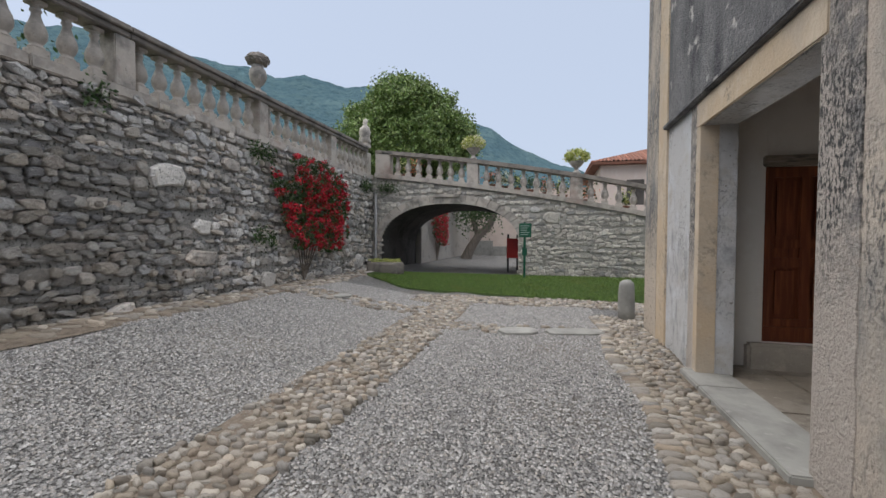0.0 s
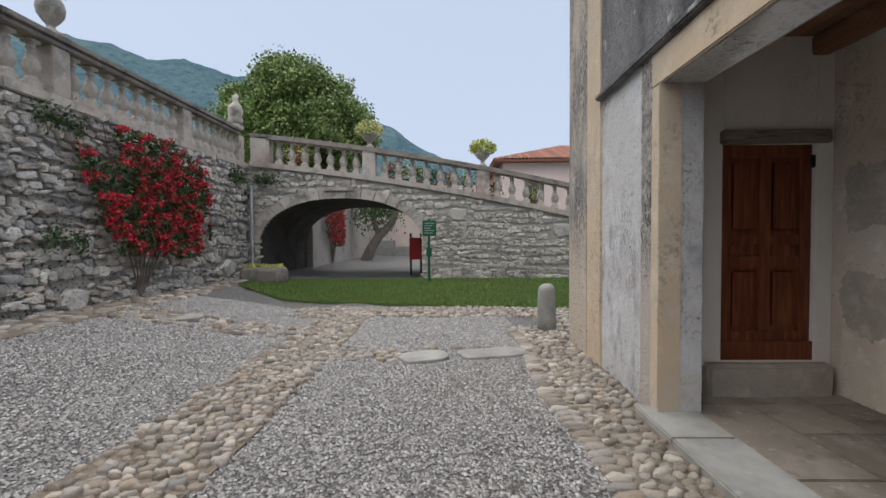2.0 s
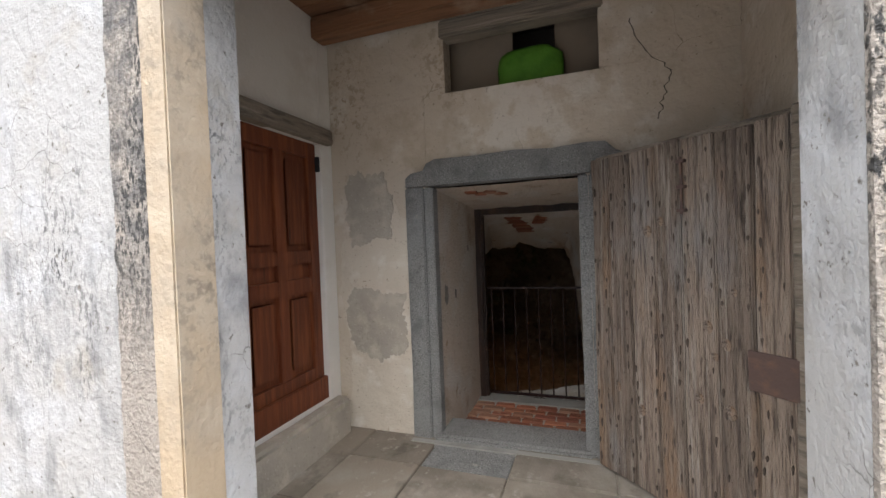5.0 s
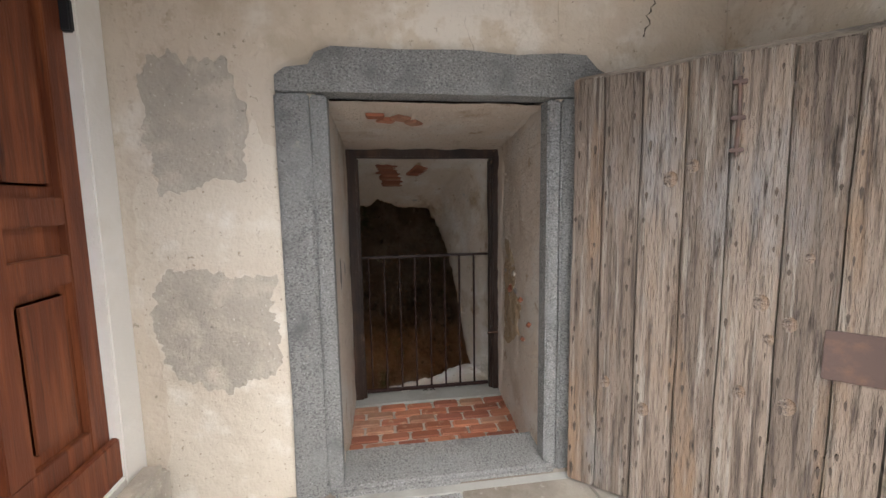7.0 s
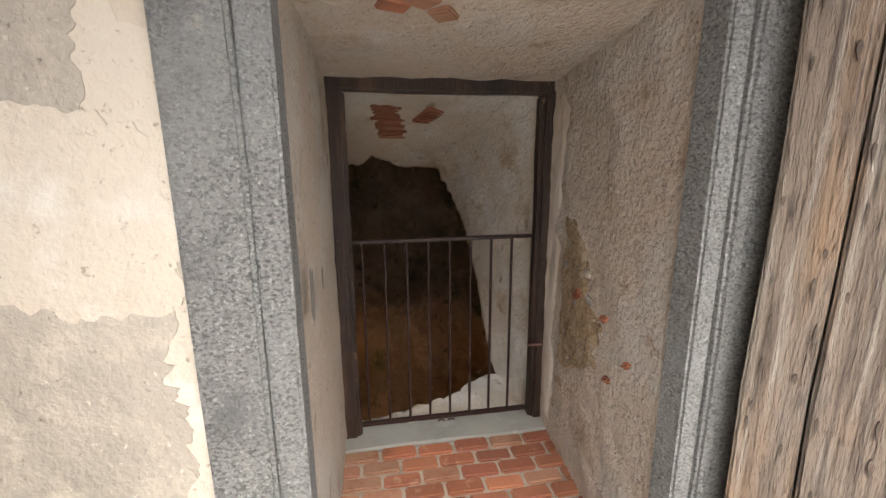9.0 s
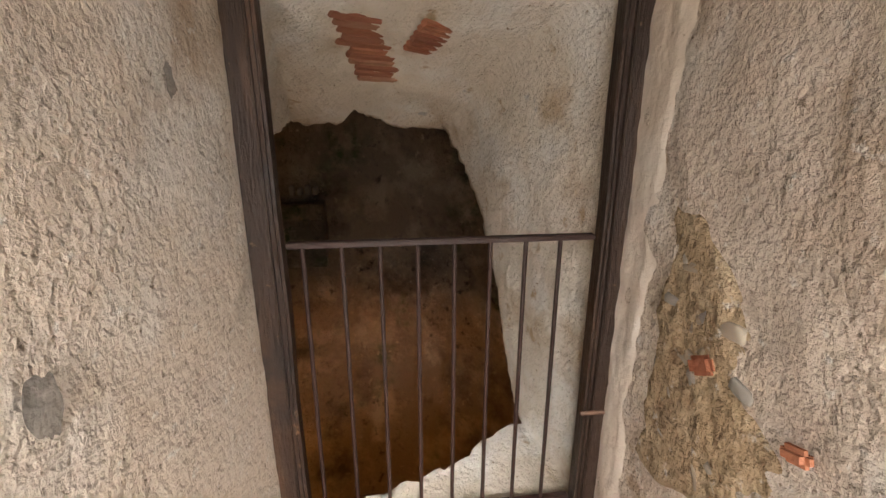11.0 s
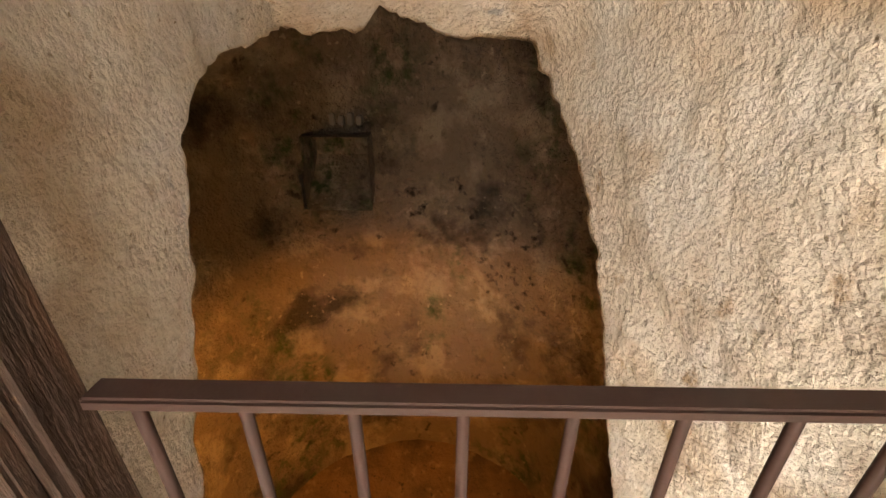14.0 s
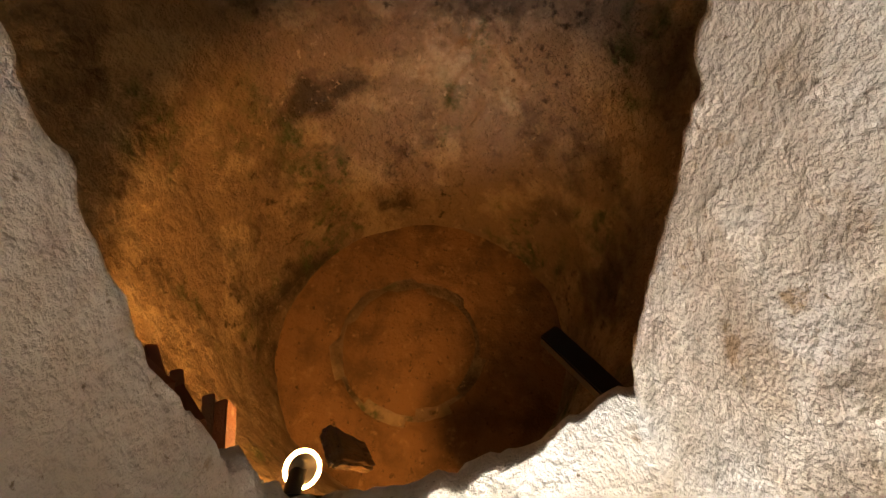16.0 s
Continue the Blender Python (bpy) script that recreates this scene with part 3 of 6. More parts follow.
gx, gy = axis_steps(-8, 3, 0.12, 1500), axis_steps(-6, 16, 0.12, 1500)
GX, GY = np.meshgrid(gx, gy, indexing="ij")
GZ = ground_z(GX, GY) + 0.012 * np.sin(GX * 3.1 + np.sin(GY * 2.3)) * np.cos(GY * 2.7)
GZ = np.where(GX > FACE_X - 0.1, np.minimum(GZ, -0.02) - 0.03 * (GX > 1.9), GZ)
# the pit and the porch lie below and within the building
GZ = np.where((GX > 4.3) & (GX < 9.8) & (GY > 2.0) & (GY < 7.5), -9.0, GZ)
ng = len(gy)
idx = np.arange(len(gx) * ng).reshape(len(gx), ng)
quads = np.stack([idx[:-1, :-1], idx[1:, :-1], idx[1:, 1:], idx[:-1, 1:]], -1).reshape(-1, 4)
cx, cy = GX.ravel()[quads].mean(1), GY.ravel()[quads].mean(1)
quads = quads[~((cx > FACE_X + 0.4) & (cx < 10.4) & (cy > -6) & (cy < 7.6))]
ground = fast_mesh("ground", np.c_[GX.ravel(), GY.ravel(), GZ.ravel()], quads, M_GRAVEL_BED, smooth=True)
structure(ground, "grey gravel courtyard ground between the stone walls", "ground")


# ---- left retaining wall ----
def wall_body(name, spans, mat, label):
    return structure(boxes(name, spans, mat), label, "wall")


TERRACE = 3.55
wall_west = wall_body("wall_west", [(WALL_X - 0.6, WALL_X, -14, BRIDGE_Y + 0.3, -0.3, TERRACE)], M_MORTAR, "tall grey rubble stone retaining wall under a balustrade")
stones = rubble(-3.0, BRIDGE_Y - 0.1, 0.25, TERRACE - 0.03, lambda u, v: True, 11, course=(0.05, 0.15), length=(0.09, 0.30), big=0.024)
mats, near = [], []
for u, v, w, h, tilt in stones:
    proud = 0.045 + 0.06 * min(1, h / 0.3) + rng.uniform(-0.025, 0.03)
    m = Matrix.Translation((WALL_X - 0.012, u, v)) @ Matrix(((0, 0, 1, 0), (1, 0, 0, 0), (0, 1, 0, 0), (0, 0, 0, 1))) @ Matrix.Rotation(radians(tilt), 4, "Z") @ Matrix.Diagonal((w, h, proud, 1))
    mats.append(m)
    near.append(3.1 < u < 6.0 and v < 3.2)
WEST = (mats, near)

terrace = structure(boxes("terrace_ground", [(-400, WALL_X - 0.6, -120, 400, 2.9, TERRACE - 0.02)], M_LANDBASE), "raised grassy terrace behind the retaining wall", "ground")

# ---- bridge ----
BR_L, BR_R, BR_D = -5.85, -1.05, 4.0


def rail_z(x):
    d = x + 5.7
    return 4.56 - 0.11 * d - 0.0065 * d * d * (1 if d > 0 else 0)


def arch_z(x):
    """Underside of the arch, or None beside it."""
    if not BR_L < x < BR_R:
        return None
    u = (x - (BR_L + BR_R) / 2) / ((BR_R - BR_L) / 2)
    return 1.35 + 1.32 * math.sqrt(max(0.0, 1 - abs(u) ** 2.3))


def bridge_mesh():
    """Two faces, the vault and the deck, as one body with the opening through it."""
    xs = sorted(set([WALL_X - 0.5, BR_L, BR_R, 14.0] + [BR_L + (BR_R - BR_L) * 0.5 * (1 - math.cos(math.pi * i / 40)) for i in range(41)] + [BR_R + i * 0.5 for i in range(1, 31)] + [-6.2, -6.0]))
    verts, faces = [], []

    def quad(*p):
        verts.extend(p)
        n = len(verts)
        faces.append((n - 4, n - 3, n - 2, n - 1))

    y0, y1 = BRIDGE_Y, BRIDGE_Y + BR_D
    for a, b in zip(xs[:-1], xs[1:]):
        inside = BR_L - 1e-6 <= a and b <= BR_R + 1e-6
        ta, tb = rail_z(a) - 0.98, rail_z(b) - 0.98
        za = zb = -0.3
        if inside:
            e = 1e-5
            za, zb = (arch_z(min(max(q, BR_L + e), BR_R - e)) for q in (a, b))
            quad((a, y0, za), (a, y1, za), (b, y1, zb), (b, y0, zb))
        quad((a, y0, za), (b, y0, zb), (b, y0, tb), (a, y0, ta))
        quad((b, y1, zb), (a, y1, za), (a, y1, ta), (b, y1, tb))
        quad((a, y0, ta), (b, y0, tb), (b, y1, tb), (a, y1, ta))
    for x in (BR_L, BR_R):
        quad((x, y0, -0.3), (x, y1, -0.3), (x, y1, 1.36), (x, y0, 1.36))
    quad((14, y0, -0.3), (14, y1, -0.3), (14, y1, rail_z(14) - 0.98), (14, y0, rail_z(14) - 0.98))
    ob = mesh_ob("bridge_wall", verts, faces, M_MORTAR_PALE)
    # second slot: faces inside the arch get the darkened colour
    ob.data.materials.append(M_VAULT_DARK)
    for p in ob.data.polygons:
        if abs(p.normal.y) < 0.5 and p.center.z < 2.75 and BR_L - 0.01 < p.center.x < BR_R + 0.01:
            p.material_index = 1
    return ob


bridge = structure(bridge_mesh(), "grey rubble stone bridge with a low arch and balustrade", "bridge")


def bridge_inside(u, v):
    a = arch_z(u)
    if v > rail_z(u) - 1.02:
        return False
    if a is None:
        return True
    return v > a + 0.30 and v > 0.2


b_stones = rubble(-6.1, 3.6, 0.15, 3.6, bridge_inside, 23, course=(0.06, 0.14), length=(0.10, 0.27), big=0.012)
BRIDGE_MATS = [Matrix.Translation((u, BRIDGE_Y + 0.012, v)) @ Matrix(((1, 0, 0, 0), (0, 0, -1, 0), (0, 1, 0, 0), (0, 0, 0, 1))) @ Matrix.Rotation(radians(t), 4, "Z") @ Matrix.Diagonal((w, h, 0.035 + 0.03 * min(1, h / 0.3), 1))
               for u, v, w, h, t in b_stones]

# voussoirs round the arch
n_v = 19
for i in range(n_v):
    a0, a1 = math.pi * (1 - i / n_v), math.pi * (1 - (i + 0.94) / n_v)
    mid, half = (BR_L + BR_R) / 2, (BR_R - BR_L) / 2
    pts = []
    for a in (a0, (a0 + a1) / 2, a1):
        c = math.cos(a)
        u = max(-0.9999, min(0.9999, c))
        z = 1.35 + 1.32 * math.sqrt(max(0, 1 - abs(u) ** 2.3))
        pts.append(((mid + half * u, z), (mid + (half + 0.27) * u, z + 0.27 * math.sin(a) + 0.02)))
    verts, k = [], rng.uniform(0.03, 0.06)
    for y in (BRIDGE_Y - k, BRIDGE_Y + 0.1):
        verts += [(p[0][0], y, p[0][1]) for p in pts] + [(p[1][0], y, p[1][1]) for p in reversed(pts)]
    faces = [(5, 4, 3, 2, 1, 0), (6, 7, 8, 9, 10, 11)] + [(j, (j + 1) % 6, (j + 1) % 6 + 6, j + 6) for j in range(6)]
    mesh_ob("voussoir", verts, faces, M_DRESSED, parent=bridge)
boxes("keystone_slab", [(-3.95, -3.05, BRIDGE_Y - 0.09, BRIDGE_Y + 0.05, 2.88, 2.99)], M_DRESSED, 0.01, parent=bridge)

# ---- balustrades ----
BAL = [(0.085, 0.0), (0.085, 0.03), (0.06, 0.05), (0.075, 0.075), (0.108, 0.14), (0.115, 0.20), (0.10, 0.27), (0.07, 0.34), (0.05, 0.41), (0.047, 0.45), (0.062, 0.465), (0.062, 0.485), (0.05, 0.50), (0.055, 0.525), (0.078, 0.545)]


def make_baluster():
    b = empty("baluster")
    lathe("turned_shaft", BAL, M_DRESSED, 14, b)
    boxes("foot", [(-0.095, 0.095, -0.095, 0.095, -0.13, 0.0)], M_DRESSED, 0.008, b)
    boxes("capital", [(-0.085, 0.085, -0.085, 0.085, 0.545, 0.60)], M_DRESSED, 0.008, b)
    return b


proto = make_baluster()
tagged(proto, "turned weathered limestone baluster under the stone rail", "baluster", "west balustrade balusters")

LEDGE = 3.72
bx = WALL_X - 0.12
structure(boxes("ledge_west", [(WALL_X - 0.45, WALL_X + 0.07, -10 + 1.72 * i, -10 + 1.72 * (i + 1) - 0.008, TERRACE, LEDGE) for i in range(14)], M_DRESSED, 0.02), "weathered limestone ledge under the balustrade", "ledge")
structure(boxes("rail_west", [(bx - 0.17, bx + 0.17, -10 + 2.15 * i, -10 + 2.15 * (i + 1) - 0.006, 4.46, 4.55) for i in range(11)] + [(bx - 0.21, bx + 0.21, -10 + 2.15 * i, -10 + 2.15 * (i + 1) - 0.006, 4.55, 4.64) for i in range(11)], M_COPING, 0.015), "dark weathered stone hand rail of the balustrade", "rail")
PEDS = [1.85, 4.98, 8.12, 11.25, BRIDGE_Y - 0.25]
structure(boxes("pedestals_west", [(bx - 0.15, bx + 0.15, p - 0.16, p + 0.16, LEDGE, 4.46) for p in [-1.3] + PEDS], M_DRESSED, 0.012), "square limestone pedestals of the balustrade", "pedestal")
first_done = False
for a, b in zip([-1.3] + PEDS[:-1], PEDS):
    n = 8 if b < 13 else 7
    for i in range(n):
        y = a + 0.16 + (b - a - 0.32) * (i + 0.5) / n
        m = Matrix.Translation((bx, y, LEDGE + 0.13))
        if not first_done:
            proto.matrix_basis = m
            first_done = True
        else:
            copy_thing(proto, m)

by = BRIDGE_Y + 0.2
for name, d0, d1, wd, mat in (("ledge_bridge", -0.98, -0.83, 0.29, M_DRESSED), ("rail_bridge", -0.13, 0.0, 0.20, M_COPING)):
    verts, faces = [], []
    xs = np.linspace(-6.1, 14, 60)
    for x in xs:
        z = rail_z(x)
        verts += [(x, by - wd, z + d0), (x, by + wd, z + d0), (x, by + wd, z + d1), (x, by - wd, z + d1)]
    for i in range(len(xs) - 1):
        for j in range(4):
            a, b = 4 * i + j, 4 * i + (j + 1) % 4
            faces.append((a, a + 4, b + 4, b))
    faces += [(0, 1, 2, 3), tuple(4 * (len(xs) - 1) + k for k in (3, 2, 1, 0))]
    structure(mesh_ob(name, verts, faces, mat), "weathered stone course of the bridge balustrade", "rail")
BPEDS = [-5.75, -2.62, 0.72, 4.1, 7.4]
structure(boxes("pedestals_bridge", [(p - 0.19, p + 0.19, by - 0.17, by + 0.17, rail_z(p) - 0.86, rail_z(p) - 0.1) for p in BPEDS] + [(-6.1, -5.6, by - 0.2, by + 0.2, rail_z(-5.8) - 0.9, rail_z(-5.8) - 0.08)], M_DRESSED, 0.012), "square limestone pedestals of the bridge balustrade", "pedestal")
for a, b in zip(BPEDS[:-1], BPEDS[1:]):
    for i in range(7):
        x = a + 0.24 + (b - a - 0.45) * (i + 0.5) / 7
        c = copy_thing(proto, Matrix.Translation((x, by, rail_z(x) - 0.72)))
        tagged(c, group="bridge balustrade balusters")

# ---- the farm building ----
Y_C, Z_T = 7.66, 7.5
J0, J1, HEAD = 3.02, 5.09, 2.74
# front wall runs on below ground to keep sky light from the pit
wall_front = structure(boxes("wall_front", [(FACE_X, 1.82, J1, Y_C, -5.5, Z_T), (FACE_X, 1.82, -8, J0, -5.5, Z_T), (FACE_X + 0.05, 1.80, J0, J1, -5.5, -0.12), (FACE_X, 1.82, J0, J1, HEAD, Z_T)], M_WHITEWASH, 0.012), "peeling whitewashed and ochre plaster front of the old building", "wall")
P = 0.028


def ragged_plates(name, spans, mat, label, amp=0.012, x=FACE_X - P):
    """Thin coats of plaster on the front, each with uneven upright edges."""
    verts, faces = [], []
    for k, (y0, y1, z0, z1, a0, a1) in enumerate(spans):
        n = max(4, int((z1 - z0) / 0.04))
        base = len(verts)
        for i in range(n + 1):
            z = lerp_(z0, z1, i / n)
            e0 = a0 * amp * (noise.noise(Vector((z * 3, y0, k))) + 0.7 * noise.noise(Vector((z * 13, y0, k))))
            e1 = a1 * amp * (noise.noise(Vector((z * 3, y1, k))) + 0.7 * noise.noise(Vector((z * 13, y1, k))))
            bulge = 0.004 * noise.noise(Vector((z * 4, y1 * 3, 2)))
            verts += [(FACE_X + 0.002, y0 + e0 - 0.003 * a0, z), (x + bulge, y0 + e0, z), (x + bulge, y1 + e1, z), (FACE_X + 0.002, y1 + e1 + 0.003 * a1, z)]
        for i in range(n):
            for j in range(3):
                q = base + 4 * i + j
                faces.append((q, q + 4, q + 5, q + 1))
        faces += [(base, base + 1, base + 2, base + 3), tuple(base + 4 * n + j for j in (3, 2, 1, 0))]
    return structure(mesh_ob(name, verts, faces, mat), label, "trim")


def lerp_(a, b, t):
    return a + (b - a) * t


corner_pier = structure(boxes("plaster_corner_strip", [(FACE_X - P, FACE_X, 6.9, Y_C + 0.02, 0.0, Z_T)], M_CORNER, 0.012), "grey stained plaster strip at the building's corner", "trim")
ragged_plates("plaster_ochre_strip", [(6.45, 6.896, 0.0, Z_T, 1, 0)], M_OCHRE, "ochre painted plaster strip beside the corner")
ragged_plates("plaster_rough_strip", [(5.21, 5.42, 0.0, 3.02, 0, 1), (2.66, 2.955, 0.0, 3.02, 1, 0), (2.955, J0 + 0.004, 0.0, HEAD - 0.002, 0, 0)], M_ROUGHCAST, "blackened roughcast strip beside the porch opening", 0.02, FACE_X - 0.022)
structure(boxes("plaster_jamb_strip", [(FACE_X - P, FACE_X, J1 - 0.004, 5.223, 0.0, HEAD), (FACE_X - P, FACE_X, 2.957, 5.223, HEAD, 3.02)], M_OCHRE, 0.01), "cream ochre plaster border round the porch opening", "trim")
structure(boxes("string_course", [(FACE_X - 0.085, FACE_X, -8, 6.449, 3.022, 3.085)], M_DARKPLASTER, 0.015), "dark weathered string course above the porch opening", "trim")
structure(boxes("plaster_upper_field", [(FACE_X - 0.012, FACE_X, -8, 6.449, 3.087, Z_T)], M_DARKPLASTER, 0.004), "blackened peeling plaster of the upper wall", "trim")
structure(boxes("wall_right_field", [(FACE_X - 0.014, FACE_X, -8, 2.658, 0.0, 3.02)], M_GREYPIER, 0.004), "stained roughcast wall beside the porch", "trim")
structure(boxes("plaster_jamb_return", [(FACE_X - P, FACE_X + 0.15, J1 - 0.010, J1 - 0.0045, 0.0, HEAD)], M_OCHRE), "cream ochre plaster on the porch jambs", "trim")
# unseen outer walls, base slab and roof, added to keep sky light out
structure(boxes("wall_rest", [(1.82, 10.5, Y_C - 0.35, Y_C, -5.5, Z_T), (10.2, 10.5, -8, Y_C - 0.35, -5.5, Z_T), (1.82, 10.2, -8, -7.7, -5.5, Z_T), (1.4, 10.5, -8, Y_C, -5.8, -5.5)], M_GREYPIER), "unseen stained plaster walls and base slab closing the old building", "wall")
structure(boxes("roof", [(1.2, 10.8, -8.3, Y_C + 0.3, Z_T, Z_T + 0.25)], M_ROOFTILE), "unseen terracotta roof slab closing the old building to the sky", "roof")

# ---- porch ----
SIDE_Y, BACK_X, SOUTH_Y, CEIL = 5.62, 3.32, 2.72, 3.36
DX0, DX1, DZ0, DZ1 = 2.30, 3.16, 0.34, 2.36
structure(boxes("wall_porch_north", [(1.82, DX0, SIDE_Y, SIDE_Y + 0.3, -0.1, CEIL + 0.3), (DX1, BACK_X, SIDE_Y, SIDE_Y + 0.3, -0.1, CEIL + 0.3), (DX0, DX1, SIDE_Y, SIDE_Y + 0.3, DZ1, CEIL + 0.3), (DX0, DX1, SIDE_Y, SIDE_Y + 0.3, -0.1, DZ0 - 0.005), (DX0, DX1, SIDE_Y + 0.16, SIDE_Y + 0.3, DZ0 - 0.005, DZ1)], M_PORCH_PALE, 0.006), "pale limewashed side wall of the porch", "wall")
OY0, OY1, OZ0, OZ1 = 3.68, 4.73, 0.08, 1.97
WY0, WY1, WZ0, WZ1 = 3.52, 4.61, 2.66, 3.12
BT = 0.16
structure(boxes("wall_porch_east", [
    (BACK_X, BACK_X + BT, OY1 + 0.05, SIDE_Y + 0.3, -0.1, WZ0), (BACK_X, BACK_X + BT, 2.5, OY0 - 0.05, -0.1, WZ0), (BACK_X, BACK_X + BT, OY0 - 0.05, OY1 + 0.05, OZ1 + 0.05, WZ0),
    (BACK_X, BACK_X + BT, WY1, SIDE_Y + 0.3, WZ0, CEIL + 0.3), (BACK_X, BACK_X + BT, 2.5, WY0, WZ0, CEIL + 0.3), (BACK_X, BACK_X + BT, WY0, WY1, WZ1, CEIL + 0.3)], M_PORCH, 0.004), "cracked beige plaster back wall of the porch", "wall")
structure(boxes("wall_porch_south", [(1.82, BACK_X, SOUTH_Y - 0.3, SOUTH_Y, -0.1, CEIL + 0.3)], M_PORCH, 0.004), "beige plaster side wall behind the open plank door", "wall")
structure(boxes("ceiling_porch", [(1.82, BACK_X, SOUTH_Y, SIDE_Y, CEIL, CEIL + 0.08)] + [(1.83 + 0.19 * i, 1.83 + 0.19 * i + 0.18, SOUTH_Y, SIDE_Y, CEIL - 0.025, CEIL - 0.002) for i in range(8)], M_REDBEAM, 0.004), "old reddish board ceiling of the porch", "ceiling")
for x in (2.0, 3.08):
    structure(boxes("ceiling_beam", [(x, x + 0.16, SOUTH_Y, SIDE_Y, CEIL - 0.20, CEIL - 0.026)], M_REDBEAM, 0.02, wobble=0.012, cuts=3), "old reddish timber ceiling beam", "beam")
# sloping soffit behind the lintel
sv = [(1.82, J0, HEAD), (1.82, J1, HEAD), (2.12, J1 + 0.1, CEIL - 0.03), (2.12, J0 - 0.1, CEIL - 0.03), (1.82, J0 - 0.2, CEIL - 0.03), (1.82, J1 + 0.2, CEIL - 0.03)]
structure(mesh_ob("soffit", sv, [(0, 1, 2, 3), (0, 3, 4), (1, 5, 2)], M_PORCH_PALE), "sloping pale plaster soffit behind the porch lintel", "ceiling")
porch_floor = structure(boxes("floor_porch", [(1.8, BACK_X, SOUTH_Y, SIDE_Y, -0.2, 0.02)], M_GROUT), "dusty grey stone slab porch floor", "floor")
fx = [1.8, 2.35, 2.9, BACK_X]
fy = [SOUTH_Y, 3.5, 4.15, 4.75, 5.3, SIDE_Y]
PORCH_SLABS = [(fx[i] + 0.004, fx[i + 1] - 0.004, fy[j] + 0.004, fy[j + 1] - 0.004) for i in range(3) for j in range(5)]
doorstep = tagged(boxes("threshold_slab", [(1.33, 1.80, J0 - 0.05, 4.62, -0.05, 0.075)], M_SLAB, 0.012), "long worn grey stone threshold slab of the porch", "threshold")
tagged(boxes("threshold_slab", [(1.33, 1.80, 4.63, J1 + 0.14, -0.05, 0.07)], M_SLAB, 0.012), "short worn grey stone threshold slab of the porch", "threshold")
structure(boxes("door_step", [(DX0 - 0.2, DX1 + 0.09, SIDE_Y - 0.14, SIDE_Y - 0.003, 0.0, DZ0 - 0.01)], M_PATCH, 0.03, wobble=0.012, cuts=3), "rough cement step below the red-brown door", "step")


def panel_door():
    d = empty("panelled_door", Matrix.Translation((DX0, SIDE_Y + 0.06, DZ0)))
    w, h = DX1 - DX0, DZ1 - DZ0
    boxes("leaf", [(0.0, w, 0.02, 0.07, 0.0, h)], M_REDDOOR, 0.004, d)
    s = 0.105
    boxes("stile", [(0, s, -0.012, 0.02, 0, h)], M_REDDOOR, 0.004, d)
    boxes("stile", [(w - s, w, -0.012, 0.02, 0, h)], M_REDDOOR, 0.004, d)
    boxes("stile", [(w / 2 - s / 2, w / 2 + s / 2, -0.012, 0.02, 0.26, h - 0.12)], M_REDDOOR, 0.004, d)
    for z0, z1 in ((0.03, 0.26), (0.86, 0.97), (1.08, 1.18), (h - 0.12, h)):
        boxes("cross_rail", [(s, w - s, -0.010, 0.02, z0, z1)], M_REDDOOR, 0.004, d)
    for z0, z1 in ((0.30, 0.83), (1.22, h - 0.16)):
        for x0, x1 in ((s + 0.03, w / 2 - s / 2 - 0.03), (w / 2 + s / 2 + 0.03, w - s - 0.03)):
            boxes("raised_panel", [(x0, x1, 0.003, 0.021, z0, z1)], M_REDDOOR, 0.012, d)
    tagged(boxes("kick_board", [(-0.01, w + 0.05, -0.045, -0.012, -0.02, 0.17)], M_REDDOOR, 0.006, d))
    tagged(boxes("hinge", [(w - 0.02, w + 0.06, -0.05, -0.01, h - 0.22, h - 0.1)], M_BLACK, 0.006, d), "black iron hinge")
    tagged(boxes("hinge", [(w + 0.0, w + 0.07, -0.05, -0.01, 0.08, 0.17)], M_BLACK, 0.006, d), "black iron hinge")
    return tagged(d, "closed red-brown varnished panelled wooden door above a step", "door")


panel_door()
structure(boxes("door_lintel", [(DX0 - 0.03, DX1 + 0.1, SIDE_Y - 0.06, SIDE_Y + 0.05, DZ1 - 0.0, DZ1 + 0.12)], M_GREYWOOD, 0.012, wobble=0.008, cuts=2), "weathered grey timber lintel over the red-brown door", "lintel")

# stone door surround
surround = empty("stone_door_surround", Matrix.Translation((BACK_X, 0, 0)))
tagged(surround, "hammered grey granite door surround set in beige plaster", "door frame", kind="structure")
boxes("jamb", [(-0.035, 0.14, OY1 + 0.075, OY1 + 0.225, -0.02, OZ1)], M_GREYSTONE, 0.01, surround, wobble=0.008, cuts=3)
boxes("jamb", [(-0.02, 0.085, OY1, OY1 + 0.073, 0.02, OZ1 - 0.004)], M_GREYSTONE, 0.008, surround)
boxes("jamb", [(-0.02, 0.085, OY0 - 0.065, OY0, 0.02, OZ1 - 0.004)], M_GREYSTONE, 0.008, surround)
boxes("jamb", [(-0.035, 0.14, OY0 - 0.20, OY0 - 0.067, -0.02, OZ1)], M_GREYSTONE, 0.01, surround, wobble=0.008, cuts=3)
lv = [(3.36, 2.0), (3.36, 2.07), (3.44, 2.11), (3.5, 2.17), (3.62, 2.175), (3.85, 2.16), (4.1, 2.175), (4.4, 2.165), (4.7, 2.17), (4.77, 2.14), (4.80, 2.09), (4.90, 2.075), (4.945, 2.04), (4.945, OZ1 + 0.004), (3.36, OZ1 + 0.004)]
nl = len(lv)
mesh_ob("lintel", [(-0.04, y, z) for y, z in lv] + [(0.1, y, z) for y, z in lv], [tuple(range(nl))] + [(i, i + nl, (i + 1) % nl + nl, (i + 1) % nl) for i in range(nl)], M_GREYSTONE, parent=surround)
